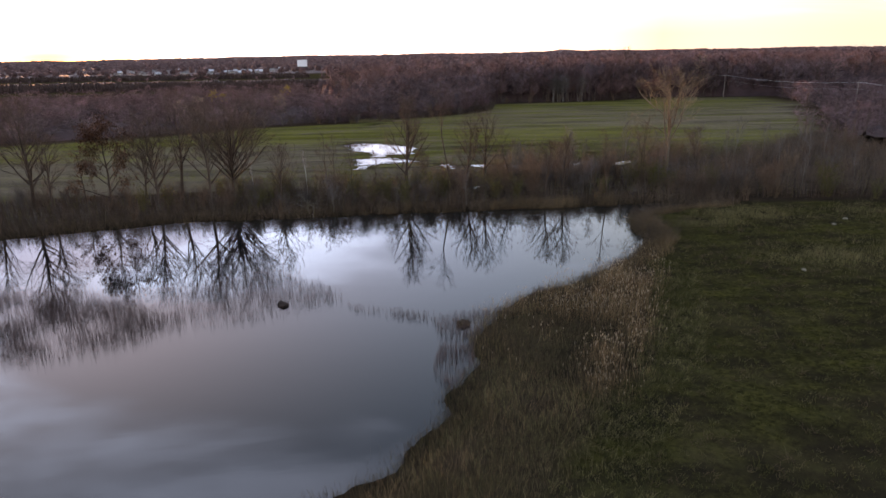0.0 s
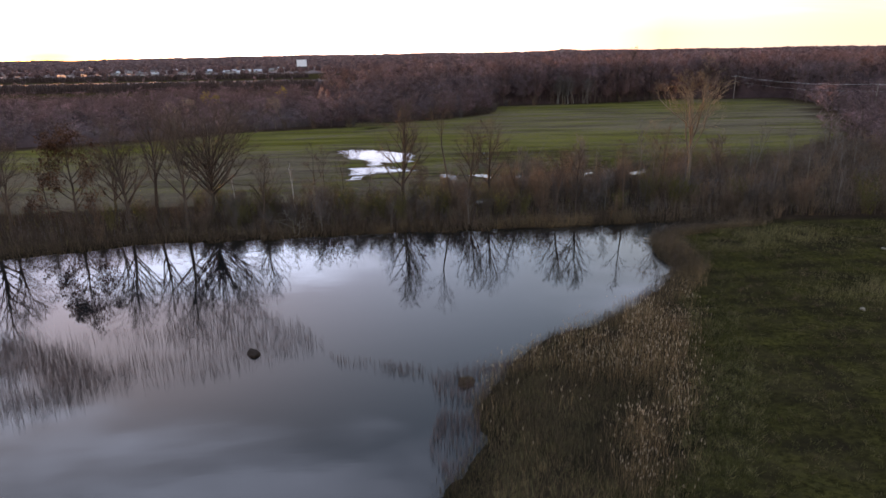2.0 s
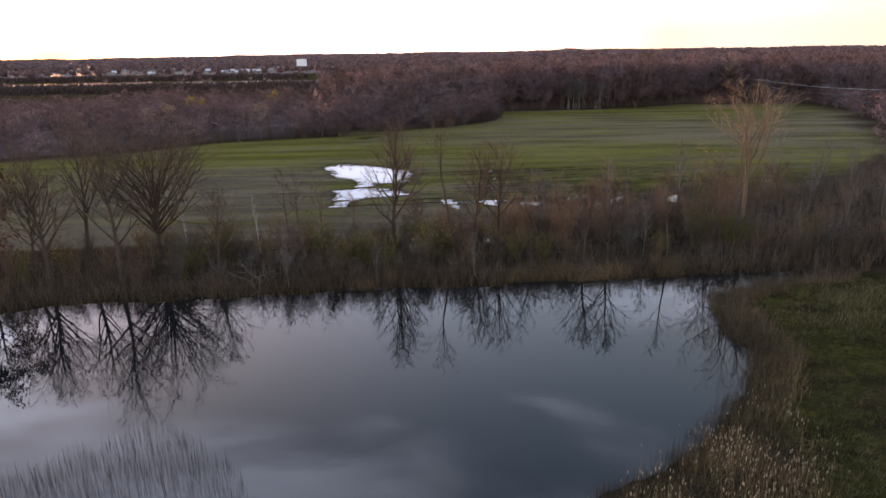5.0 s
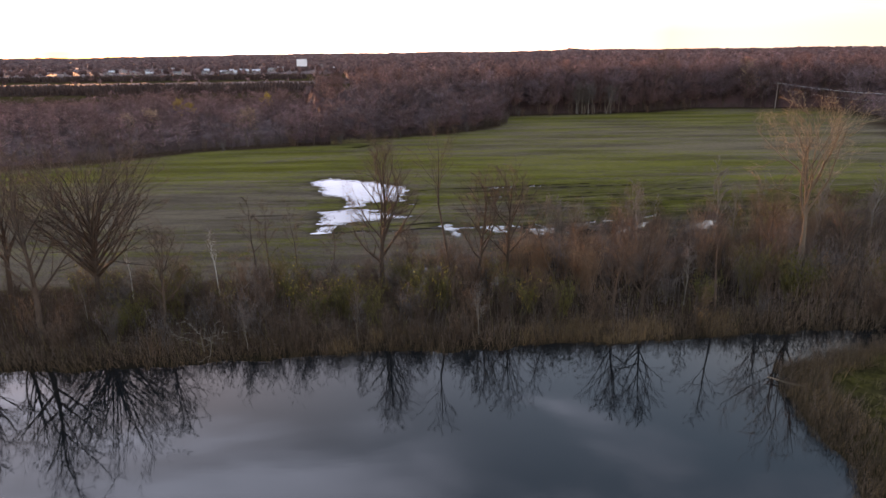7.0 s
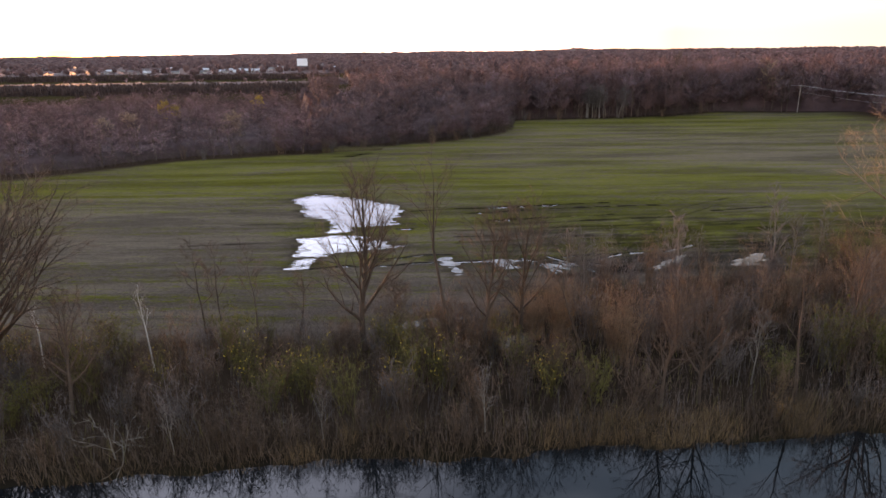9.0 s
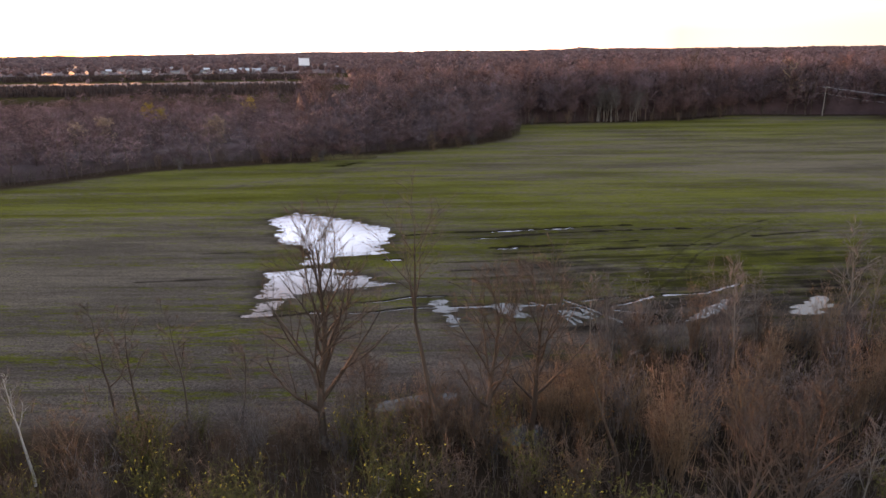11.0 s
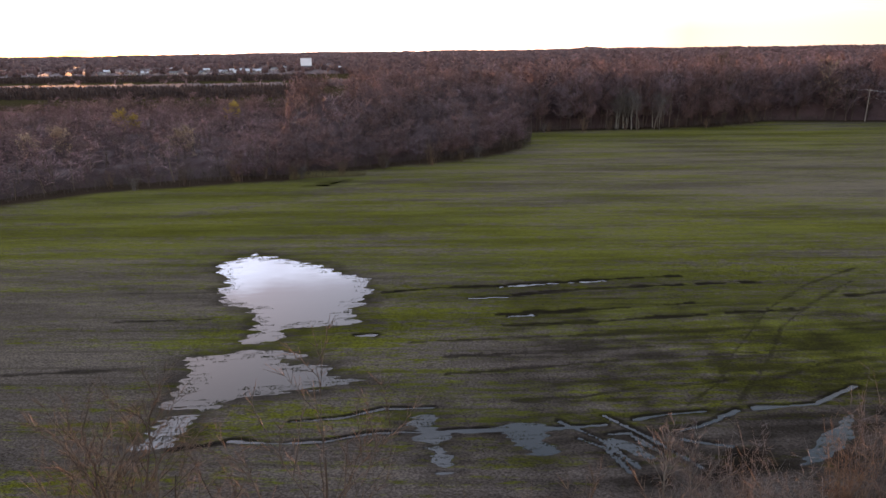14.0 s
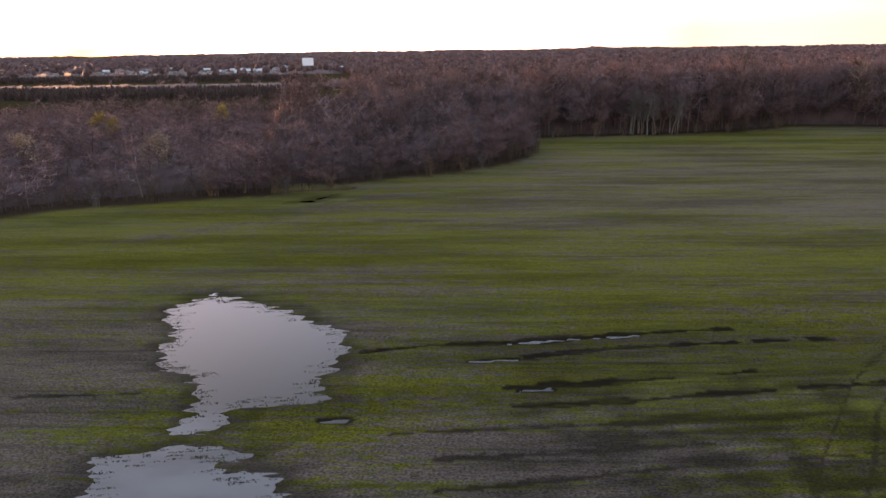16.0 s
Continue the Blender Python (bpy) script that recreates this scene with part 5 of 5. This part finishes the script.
# ---- woods ----
def wood_tree(rng, tall, twig_n, r=0.05, trunk_r=0.16, wide=0.36, low=0.12, n=13):
    """A cheap tree for the woods: trunk, limbs and a haze of twigs down to the ground, split into wood and twigs."""
    wood, haze = Pieces(), Pieces()
    bend = rng.normal(0, 0.03, 2) * tall
    mid, top = np.array([bend[0], bend[1], tall * 0.5]), np.array([bend[0] * 1.6, bend[1] * 1.6, tall * 0.93])
    wood.tubes([[0, 0, -0.3], mid], [mid, top], np.array([trunk_r, trunk_r * 0.6]), np.array([trunk_r * 0.6, 0.03]), 4)
    k = rng.uniform(low, 0.95, n)
    a = np.where((k < 0.5)[:, None], mid * (k * 2)[:, None], mid + (top - mid) * (k * 2 - 1)[:, None])
    ang = rng.uniform(0, 2 * np.pi, n)
    out = tall * wide * (1.1 - 0.75 * np.abs(k - 0.5)) * rng.uniform(0.6, 1.1, n) * 0.8
    b = a + np.stack([out * np.cos(ang), out * np.sin(ang), out * rng.uniform(0.4, 1.3, n)], 1)
    b[:, 2] = np.minimum(b[:, 2], tall)
    wood.spikes(a, b, trunk_r * 0.33)
    i = rng.integers(0, n, twig_n)
    kk = rng.uniform(0.15, 1.0, twig_n)[:, None]
    c = a[i] + (b - a)[i] * kk
    d = rng.normal(size=c.shape) * np.array([1, 1, 0.8]) + np.array([0, 0, 0.7])
    haze.spikes(c, c + d * tall * 0.08, r)
    return wood, haze


WOOD_KINDS = []
for k, (tall, bark, twig, label) in enumerate([(17, BARK, TWIG_WOOD, "bare grey-brown tree at the edge of the wood"), (19, BARK, TWIG_WOOD_RED, "tall bare reddish-brown tree at the edge of the wood"), (15, BARK, TWIG_MAUVE, "bare grey tree at the edge of the wood"),
                                               (18, BARK_PALE, TWIG_MAUVE, "slender pale-trunked tree at the edge of the wood")]):
    rng = np.random.default_rng(1000 + k)
    wood, haze = wood_tree(rng, tall, 620, trunk_r=0.09 if k == 3 else 0.16)
    ob = thing("woodland_tree", (0, 0, -40), label, "tree", "trees along the wood's edge")
    part("trunk", wood.mesh("trunk", bark), ob)
    part("crown", haze.mesh("crown", twig), ob)
    WOOD_KINDS.append([ob, False, tall])


def set_tree(kinds, kind, x, y, size, turn, broad=1.0):
    slot = kinds[kind]
    m = pose(x, y, 0.0, 0, 0, turn)
    ob = slot[0]
    if slot[1]:
        ob = copy_thing(ob, m)
    else:
        ob.matrix_basis = m
        slot[1] = True
    ob.scale = (size * broad, size * broad, size)


def along_line(line, step, rng, jitter):
    out = []
    for (ax, ay), (bx, by) in zip(line, line[1:]):
        n = max(1, int(math.hypot(bx - ax, by - ay) / step))
        for i in range(n):
            k = (i + rng.uniform(0, 1)) / n
            nx, ny = -(by - ay), bx - ax
            s = abs(rng.normal(0, jitter)) + 1.5
            q = math.hypot(nx, ny)
            out.append((ax + (bx - ax) * k + nx / q * s, ay + (by - ay) * k + ny / q * s))
    return out


rng = np.random.default_rng(1100)
for x, y in along_line(EDGE[5:17], 2.6, rng, 5.0):
    depth = inside_distance(np.array([x]), np.array([y]), FIELD)[0]
    size = rng.uniform(0.9, 1.15) if x > 20 else rng.uniform(0.36, 0.5) + 0.015 * min(depth, 12) * (x > -38)
    set_tree(WOOD_KINDS, int(rng.choice([0, 1, 3, 3, 3] if 45 < x < 78 else [0, 0, 1, 1, 2])), x, y, size * rng.uniform(0.8, 1.15), rng.uniform(0, 360), 1.0 if x > 20 else rng.uniform(1.3, 1.9))


def forest(spots, sizes, widths, seed, kinds, twig_n, name, label, bark, twig, r=0.05, tall=17, n=13):
    """Woods too many to count: the same few trees again and again, turned and scaled, joined into one."""
    g = np.random.default_rng(seed)
    models = [wood_tree(g, tall, twig_n, r, 0.18, n=n) for _ in range(kinds)]
    out_wood, out_haze = Pieces(), Pieces()
    for (x, y, z), s, wide in zip(spots, sizes, widths):
        wood, haze = models[g.integers(0, kinds)]
        t, sz, tone = g.uniform(0, 6.28), s * g.uniform(0.85, 1.15), g.uniform(-0.42, 0.55)
        for src, dst in ((wood, out_wood), (haze, out_haze)):
            v = src.moved(t, (wide, wide, sz), (x, y, z))
            base = dst.n
            dst.v.append(v.astype(np.float32))
            dst.tone.append(np.full(len(v), tone))
            dst.f3 += [f + base for f in src.f3]
            dst.f4 += [f + base for f in src.f4]
            dst.n += len(v)
    stuff(name + "_trunks", out_wood, bark, label + ", trunks and limbs", "woods")
    stuff(name + "_crowns", out_haze, twig, label + ", bare twigs", "woods")


def woods_mask(x, y):
    """Where the woods stand: behind the field's edge, but for the open land behind the low wood."""
    d = inside_distance(x, y, FIELD)
    open_land = (y > 400) & (x < -0.18 * y + 28)
    return (d > 3) & ~open_land & (y > 150)


g = np.random.default_rng(1200)
c = np.stack([g.uniform(-330, 420, 22000), g.uniform(170, 480, 22000)], 1)
c = c[woods_mask(c[:, 0], c[:, 1])]
c = c[np.abs(c[:, 0] - 10) < 0.72 * (c[:, 1]) + 30]
depth = inside_distance(c[:, 0], c[:, 1], FIELD)
low_wood = (c[:, 0] < -0.25 * (c[:, 1] - 250) - 38) | ((c[:, 0] > 100) & (c[:, 1] < 335))
chance = np.where(depth < 40, 1.0, 0.36) * np.where(low_wood, 0.0, 1.0)
keep = (depth < 170) & (g.uniform(0, 1, len(c)) < chance)
low_c = c[low_wood & (depth < 180)][:1500]
c, depth = c[keep][:1150], depth[keep][:1150]
slope = np.clip(0.45 + depth * 0.011, 0, 1.0)
sizes = np.where(c[:, 0] > 22, g.uniform(0.95, 1.2, len(c)), slope * g.uniform(0.85, 1.1, len(c)))
spots = np.concatenate([c, np.zeros((len(c), 1))], 1)
half = g.uniform(0, 1, len(c)) < 0.5
forest(spots[half], sizes[half], sizes[half], 1201, 6, 112, "brown_wood", "leafless brown wood at the field's far edge", BARK, TWIG_WOOD, 0.088)
forest(spots[~half], sizes[~half], sizes[~half], 1202, 6, 112, "reddish_wood", "leafless reddish wood at the field's far edge", BARK, TWIG_WOOD_RED, 0.088)
low_size = g.uniform(0.3, 0.58, len(low_c))
forest(np.concatenate([low_c, np.zeros((len(low_c), 1))], 1), low_size, low_size * 1.75, 1203, 7, 100, "low_wood", "low leafless mauve-brown wood of young trees", BARK, TWIG_MAUVE, 0.085)


def thicket():
    """The tangle below and between the crowns, as one uneven mass of young growth."""
    g = np.random.default_rng(1250)
    xs, ys = np.arange(-330, 421, 2.0), np.arange(175, 491, 2.4)
    x, y = np.meshgrid(xs, ys)
    shape = x.shape
    x, y = x.ravel() + g.uniform(-0.8, 0.8, x.size), y.ravel() + g.uniform(-0.9, 0.9, x.size)
    depth = inside_distance(x, y, FIELD)
    low = (x < -0.25 * (y - 250) - 38) | ((x > 100) & (y < 335))
    tall = np.where(low, 3.0, np.where(x > 22, 9.5, 17 * np.clip(0.45 + depth * 0.011, 0, 1) * 0.55))
    z = tall * g.uniform(0.5, 1.15, x.size) * (0.6 + 0.8 * fractal(x * 0.11, y * 0.11, 131)) * smooth_step(depth, 5, 14)
    z = np.where(woods_mask(x, y), z, -1.0) - 0.6
    idx = np.arange(x.size).reshape(shape)
    quads = np.stack([idx[:-1, :-1], idx[:-1, 1:], idx[1:, 1:], idx[1:, :-1]], -1).reshape(-1, 4)
    quads = quads[(z[quads] > -0.5).any(1)]
    p = Pieces()
    p.add(np.stack([x, y, z], 1), quads)
    # closed sheet filling gaps between crowns; its dark tone stands for shade
    stuff("wood_thicket", p, TWIG_FAR_SHADED, "dense brown tangle of young growth inside the wood", "woods")


def far_canopy():
    """Crowns of the woods beyond, row behind row to the horizon."""
    g = np.random.default_rng(1260)
    ang, dist = np.linspace(-0.76, 0.74, 1100), 480 * (4800 / 480) ** np.linspace(0, 1, 84)
    a, d = np.meshgrid(ang, dist)
    x, y = d * np.sin(a), d * np.cos(a)
    land = 15 * smooth_step(d, 2200, 4200) * (fractal(a * 14, d * 0.0012, 145, 3) - 0.25)
    land = land + 14 * np.exp(-(((a - 0.176) / 0.017) ** 2 + ((d - 4000) / 300) ** 2))
    z = land + 3.0 + g.uniform(-1.6, 1.6, a.shape)
    open_land = (x < -0.18 * y + 28) & (y < 900) & ~((y > 630) & (y < 690))
    glade = (fractal(a * 7 + 11, np.log(d) * 14, 147, 2) > 0.68) & (d > 900)
    z = np.where((x < -0.2 * y + 20) & (y < 1140), z * 0.3, z)
    z = np.where(open_land | glade, -1.5, z)
    idx = np.arange(x.size).reshape(x.shape)
    quads = np.stack([idx[:-1, :-1], idx[:-1, 1:], idx[1:, 1:], idx[1:, :-1]], -1).reshape(-1, 4)
    quads = quads[(z.ravel()[quads] > -1.0).any(1)]
    p = Pieces()
    p.add(np.stack([x, y, z], -1).reshape(-1, 3), quads)
    # single crowns above the mass: uneven domes of twigs, larger and fewer with distance
    n = 17000
    dd, aa = 480 * (4700 / 480) ** (g.uniform(0, 1, n) ** 0.85), g.uniform(-0.76, 0.74, n)
    cx, cy = dd * np.sin(aa), dd * np.cos(aa)
    ok = ~((cx < -0.18 * cy + 28) & (cy < 900))
    ok &= ~((cx < -0.2 * cy + 20) & (cy < 1140) & (g.uniform(0, 1, n) < 0.75))
    cx, cy, dd, aa = cx[ok], cy[ok], dd[ok], aa[ok]
    n = len(cx)
    rise = 15 * smooth_step(dd, 2200, 4200) * (fractal(aa * 14, dd * 0.0012, 145, 3) - 0.25) + 14 * np.exp(-(((aa - 0.176) / 0.017) ** 2 + ((dd - 4000) / 300) ** 2))
    wide = g.uniform(1.6, 3.2, n) * np.clip(dd / 650, 1.0, 4.5)
    tall = g.uniform(5.5, 10.5, n) * (0.7 + 0.6 * fractal(aa * 30, np.log(dd) * 12, 149, 2))
    turn = np.arange(6) * np.pi / 3
    rings = [np.array([[0, 0, 1.0]])[None] * np.ones((n, 1, 1))]
    for share, level in ((0.62, 0.80), (1.0, 0.45), (0.8, 0.0)):
        jit = g.uniform(0.65, 1.3, (n, 6))
        rings.append(np.stack([np.cos(turn) * share * jit, np.sin(turn) * share * jit, level * g.uniform(0.8, 1.15, (n, 6))], -1))
    v = np.concatenate(rings, 1) * np.stack([wide, wide, tall], 1)[:, None] + np.stack([cx, cy, rise], 1)[:, None]
    k = np.arange(6)
    f = [np.stack([np.zeros(6, int), 1 + k, 1 + (k + 1) % 6], 1)]
    for r0 in (1, 7):
        f += [np.stack([r0 + k, r0 + 6 + k, r0 + (k + 1) % 6], 1), np.stack([r0 + (k + 1) % 6, r0 + 6 + k, r0 + 6 + (k + 1) % 6], 1)]
    f = np.concatenate(f)
    p.add(v.reshape(-1, 3), (f[None] + (np.arange(n) * 19)[:, None, None]).reshape(-1, 3))
    stuff("far_canopy", p, TWIG_FAR_SHADED, "crowns of distant leafless woods, row behind row to the horizon", "woods")


thicket()
far_canopy()

# woods farther off, to the horizon
g = np.random.default_rng(1300)
n = 3000
dist = 480 * (4300 / 480) ** (g.uniform(0, 1, n) ** 0.9)
ang = g.uniform(-0.74, 0.72, n)
x, y = dist * np.sin(ang), dist * np.cos(ang)
keep = ~((x < -0.18 * y + 28) & (y < 870) & ~((y > 630) & (y < 690)))
x, y, dist = x[keep], y[keep], dist[keep]
sizes = g.uniform(0.55, 0.9, len(x)) * np.where(x < -0.12 * y, 0.8, 1.0)
sizes = sizes * (0.6 + 0.8 * fractal(x / dist * 40, dist * 0.003, 88))
forest(np.stack([x, y, np.zeros(len(x))], 1), sizes, sizes * np.clip(dist / 420, 1.2, 5.0), 1301, 4, 30, "far_woods", "distant leafless woods reaching to the horizon", BARK, TWIG_MAUVE, 0.28, 15, 4)
UNDER = [(-100, 213), (-72, 239), (-50, 246), (-33, 252), (-22, 262), (0, 274), (13, 285), (22, 297), (26, 331), (52, 335), (88, 340), (112, 353), (142, 352), (142, 362), (88, 352), (20, 350), (0, 300), (-22, 285), (-50, 270), (-100, 240)]
brush(UNDER, 6500, 2.5, BARK, "wood_undergrowth", "brown undergrowth along the wood's edge", np.random.default_rng(1310), 4, 0.05)


# shrubs before the wood
g = np.random.default_rng(1400)
for x, y in along_line([(b[0] + 0.6, b[1] - 5.0) for b in EDGE[4:15]], 7.0, g, 2.6):
    set_shrub(int(g.choice([0, 1, 2, 4])), x, y, g.uniform(0.6, 1.4), g.uniform(0, 360))

# straw-coloured grass where the field drains into the wood
g = np.random.default_rng(1410)
blades(scatter([(-36, 248.5), (-30, 250.5), (-21, 251.5), (-19, 254.5), (-28, 255), (-36, 252)], 1500, g), 1.3, g, GRASS_DRY, "dry_grass_stand", "stand of pale dry grass beside the puddle at the wood", 0.3, 0.03, "grass")

# two trees that stand out before the far wood
for x, y, tall, bark, twig, label in [(96.5, 356, 25, BARK, TWIG, "tall dark spreading bare tree rising from the wood"), (138.5, 360, 21, BARK_PALE, TWIG_GLOW, "pale bare tree before the dark wood")]:
    tree_thing("bare_tree", (x, y, 0), np.random.default_rng(int(x)), label, "trees that stand out of the wood", bark, twig, tall=tall, radius=0.45, limbs=16, subs=5, twigs=4, fork=0.3, rise=0.1, reach=0.4, bend=0.06, twig_r=0.06, stout=1.3)
# pale poles of young aspen at the wood's edge
g = np.random.default_rng(1420)
for k in range(18):
    x, y = g.uniform(54, 70), g.uniform(333.5, 339)
    c = copy_thing(made_saplings[k % 4], pose(x, y, 0, 0, 0, g.uniform(0, 360)))
    c.scale = (2.4, 2.4, g.uniform(1.5, 2.0))
    tagged(c, "pale slender aspen pole at the edge of the wood", "tree", "pale aspens at the wood's edge")


# coloured trees in the low wood
for x, y, tall, leaf, n, label in [(-112.5, 327, 8.6, LEAF_YELLOW, 2400, "small tree with bright yellow leaves in the wood"), (-108, 324, 7.2, LEAF_YELLOW, 1300, "small tree with yellow leaves in the wood"), (-82.6, 347.4, 9, LEAF_YELLOW, 2000, "tree with yellow leaves beyond the wood"),
                                   (-66.6, 265.8, 9.4, LEAF_PINK, 1700, "small tree with pale tan dry leaves in the wood"), (-99.8, 271.4, 9, LEAF_PINK, 1500, "small tree with pale tan dry leaves"), (-106, 268, 8, LEAF_PINK, 900, "small tree with pale tan dry leaves"),
                                   (258, 384, 19, LEAF_RED, 3200, "tree with russet leaves in the far wood"), (249, 372, 17, LEAF_RED, 2600, "tree with russet leaves in the far wood"), (270, 392, 18, LEAF_RED, 2600, "tree with russet leaves in the far wood"), (238, 392, 17, LEAF_RUST, 2600, "tree with dull brown leaves in the far wood")]:
    g = np.random.default_rng(int(1500 + abs(x)))
    tree_thing("leafy_tree", (x, y, 0), g, label, "leafy trees of the low wood", BARK, TWIG, leaf, n, 0.34, tall=tall, radius=0.12, limbs=14, subs=4, twigs=3, fork=0.5, rise=0.04, reach=0.36, bend=0.1, twig_r=0.03)


# ---- conifer plantation and open land ----
def conifer(rng, tall):
    p = Pieces()
    tiers = 7
    for i in range(tiers):
        k = i / tiers
        z, rad = tall * (0.06 + 0.80 * k), tall * 0.30 * (1 - k) ** 0.8 + 0.12
        m = 9
        ang = np.arange(m) * 2 * np.pi / m + rng.uniform(0, 1)
        rr = rad * rng.uniform(0.75, 1.2, m)
        ring = np.stack([rr * np.cos(ang), rr * np.sin(ang), np.full(m, z) - rad * 0.25 * rng.uniform(0.4, 1.4, m)], 1)
        v = np.concatenate([ring, [[0, 0, z + tall * 0.23]]])
        j = np.arange(m)
        p.add(v, np.stack([j, (j + 1) % m, np.full(m, m)], 1))
    return p


g = np.random.default_rng(1600)
models = [conifer(g, 6.3) for _ in range(5)]
p = Pieces()
for i in range(3000):
    y = g.uniform(512, 585) if i < 1900 else g.uniform(740, 800)
    x = g.uniform(-0.66 * y - 60, -0.24 * y + 30)
    s = g.uniform(0.65, 1.0)
    src = models[g.integers(0, 5)]
    v = src.moved(g.uniform(0, 6), (s, s, s), (x, y, 0))
    p.f3 += [f + p.n for f in src.f3]
    p.v.append(v.astype(np.float32))
    p.n += len(v)
stuff("conifer_plantation", p, NEEDLE, "dark conifer plantation, tinted brown by sun flare", "woods")
young = None
for i in range(46):
    x = -95 - i * 3.2 + g.uniform(-0.9, 0.9)
    y = 486 + g.uniform(-2, 2) - 0.03 * i
    m = pose(x, y, 0, 0, 0, g.uniform(0, 360))
    if young is None:
        young = thing("young_conifer", (0, 0, 0), "young dark conifer in a planted row", "tree", "row of young conifers")
        part("trunk", tubes_of([(np.array([0, 0, -0.1]), np.array([0, 0, 0.8]), 0.08, 0.06)], 6).mesh("trunk", BARK), young)
        part("crown", conifer(g, 4.0).mesh("crown", NEEDLE), young)
        young.matrix_basis = m
        ob = young
    else:
        ob = copy_thing(young, m)
    ob.scale = (g.uniform(0.8, 1.1),) * 3

# ---- power line ----
def utility_pole(x, y, turn):
    ob = thing("utility_pole", (x, y, 0), "weathered wooden utility pole with a crossarm", "utility pole", "poles of the power line", turn)
    part("pole", tubes_of([(np.array([0, 0, -0.3]), np.array([0, 0, 11.6]), 0.17, 0.12)], 10).mesh("pole", POLE_WOOD, True), ob)
    arm = part("crossarm", box_mesh("crossarm", POLE_WOOD, (0.12, 2.5, 0.13), (0.17, 0, 10.9), 0.015), ob)
    for s in (-1.1, 0.45, 1.1):
        part("insulator", tubes_of([(np.array([0.17, s, 10.96]), np.array([0.17, s, 11.16]), 0.05, 0.035)], 8).mesh("insulator", PORCELAIN, True), arm, "pale porcelain insulator")
    return ob


POLES = [(147.0, 349.0), (163.0, 262.0), (179.0, 175.0), (131.0, 436.0)]
line_turn = math.degrees(math.atan2(POLES[1][1] - POLES[0][1], POLES[1][0] - POLES[0][0]))
for x, y in POLES:
    utility_pole(x, y, line_turn)
for (ax, ay), (bx, by) in ((POLES[3], POLES[0]), (POLES[0], POLES[1]), (POLES[1], POLES[2])):
    for off, zz in ((-1.1, 11.15), (0.45, 11.15), (1.1, 11.15), (0.0, 8.6)):
        k = np.linspace(0, 1, 19)
        t = radians(line_turn)
        ox, oy = -math.sin(t) * off, math.cos(t) * off
        pts = np.stack([ax + (bx - ax) * k + ox, ay + (by - ay) * k + oy, zz - 1.5 * 4 * k * (1 - k)], 1)
        p = Pieces()
        p.tubes(pts[:-1], pts[1:], 0.02, 0.02, 3)
        tagged(new("power_line_wire", p.mesh("power_line_wire", WIRE)), "thin grey wire strung between utility poles", "wire", "wires of the power line")

# ---- open-air film screen far off ----
scr = thing("cinema_screen", (-209.5, 1000, 0), "large white open-air film screen on a dark steel frame", "screen", turn=9)
part("screen_face", box_mesh("screen_face", SCREEN_WHITE, (14.4, 0.5, 9.6), (0, 0, 12.2), 0.1), scr)
part("screen_base", box_mesh("screen_base", STEEL_DARK, (13.6, 1.2, 1.4), (0, 0.2, 6.6), 0.1), scr)
for s in (-6.0, -2.0, 2.0, 6.0):
    part("post", box_mesh("post", STEEL_DARK, (0.4, 0.5, 6.6), (s, 0.4, 3.2), 0.05), scr)
    part("brace", tubes_of([(np.array([s, 4.5, 0.0]), np.array([s, 0.5, 12.0]), 0.2, 0.15)], 6).mesh("brace", STEEL_DARK), scr)


# ---- houses and sheds of the far settlement ----
def house(x, y, w, d, h, turn, roof_mat, label, name="house"):
    ob = thing(name, (x, y, 0), label, "building", "buildings of the far settlement", turn)
    part("wall", box_mesh("wall", SIDING, (w, d, h), (0, 0, h / 2), 0.05), ob)
    bm = bmesh.new()
    e, rz = 0.5, h + d * 0.32
    pts = [(-w / 2 - e, -d / 2 - e, h - 0.15), (w / 2 + e, -d / 2 - e, h - 0.15), (w / 2 + e, d / 2 + e, h - 0.15), (-w / 2 - e, d / 2 + e, h - 0.15), (-w / 2 - e, 0, rz), (w / 2 + e, 0, rz)]
    v = [bm.verts.new(q) for q in pts]
    for f in ((0, 1, 5, 4), (2, 3, 4, 5), (0, 4, 3), (1, 2, 5), (3, 2, 1, 0)):
        bm.faces.new([v[i] for i in f])
    part("roof", bm_mesh("roof", bm, roof_mat), ob)
    for s in (-0.3, 0.0, 0.3):
        win = part("window", box_mesh("window", STEEL_DARK, (w * 0.12, 0.08, h * 0.3), (s * w, -d / 2 - 0.05, h * 0.55)), ob)
    return ob


g = np.random.default_rng(1700)
for i in range(26):
    y = g.uniform(930, 1120)
    x = y * g.uniform(-0.52, -0.235) + 10
    w = g.uniform(6, 10)
    house(x, y, w, g.uniform(5, 6.5), g.uniform(2.2, 3.2), g.uniform(-35, 35), ROOF if i % 4 else ROOF_METAL, "small pale house with a dark roof" if i % 4 else "small pale house with a white metal roof")
for x, y, w in ((-268, 960, 20), (-300, 985, 15), (-176, 1030, 14)):
    house(x, y, w, 7, 3.2, 8, ROOF_METAL, "long low white metal-roofed shed", "shed")
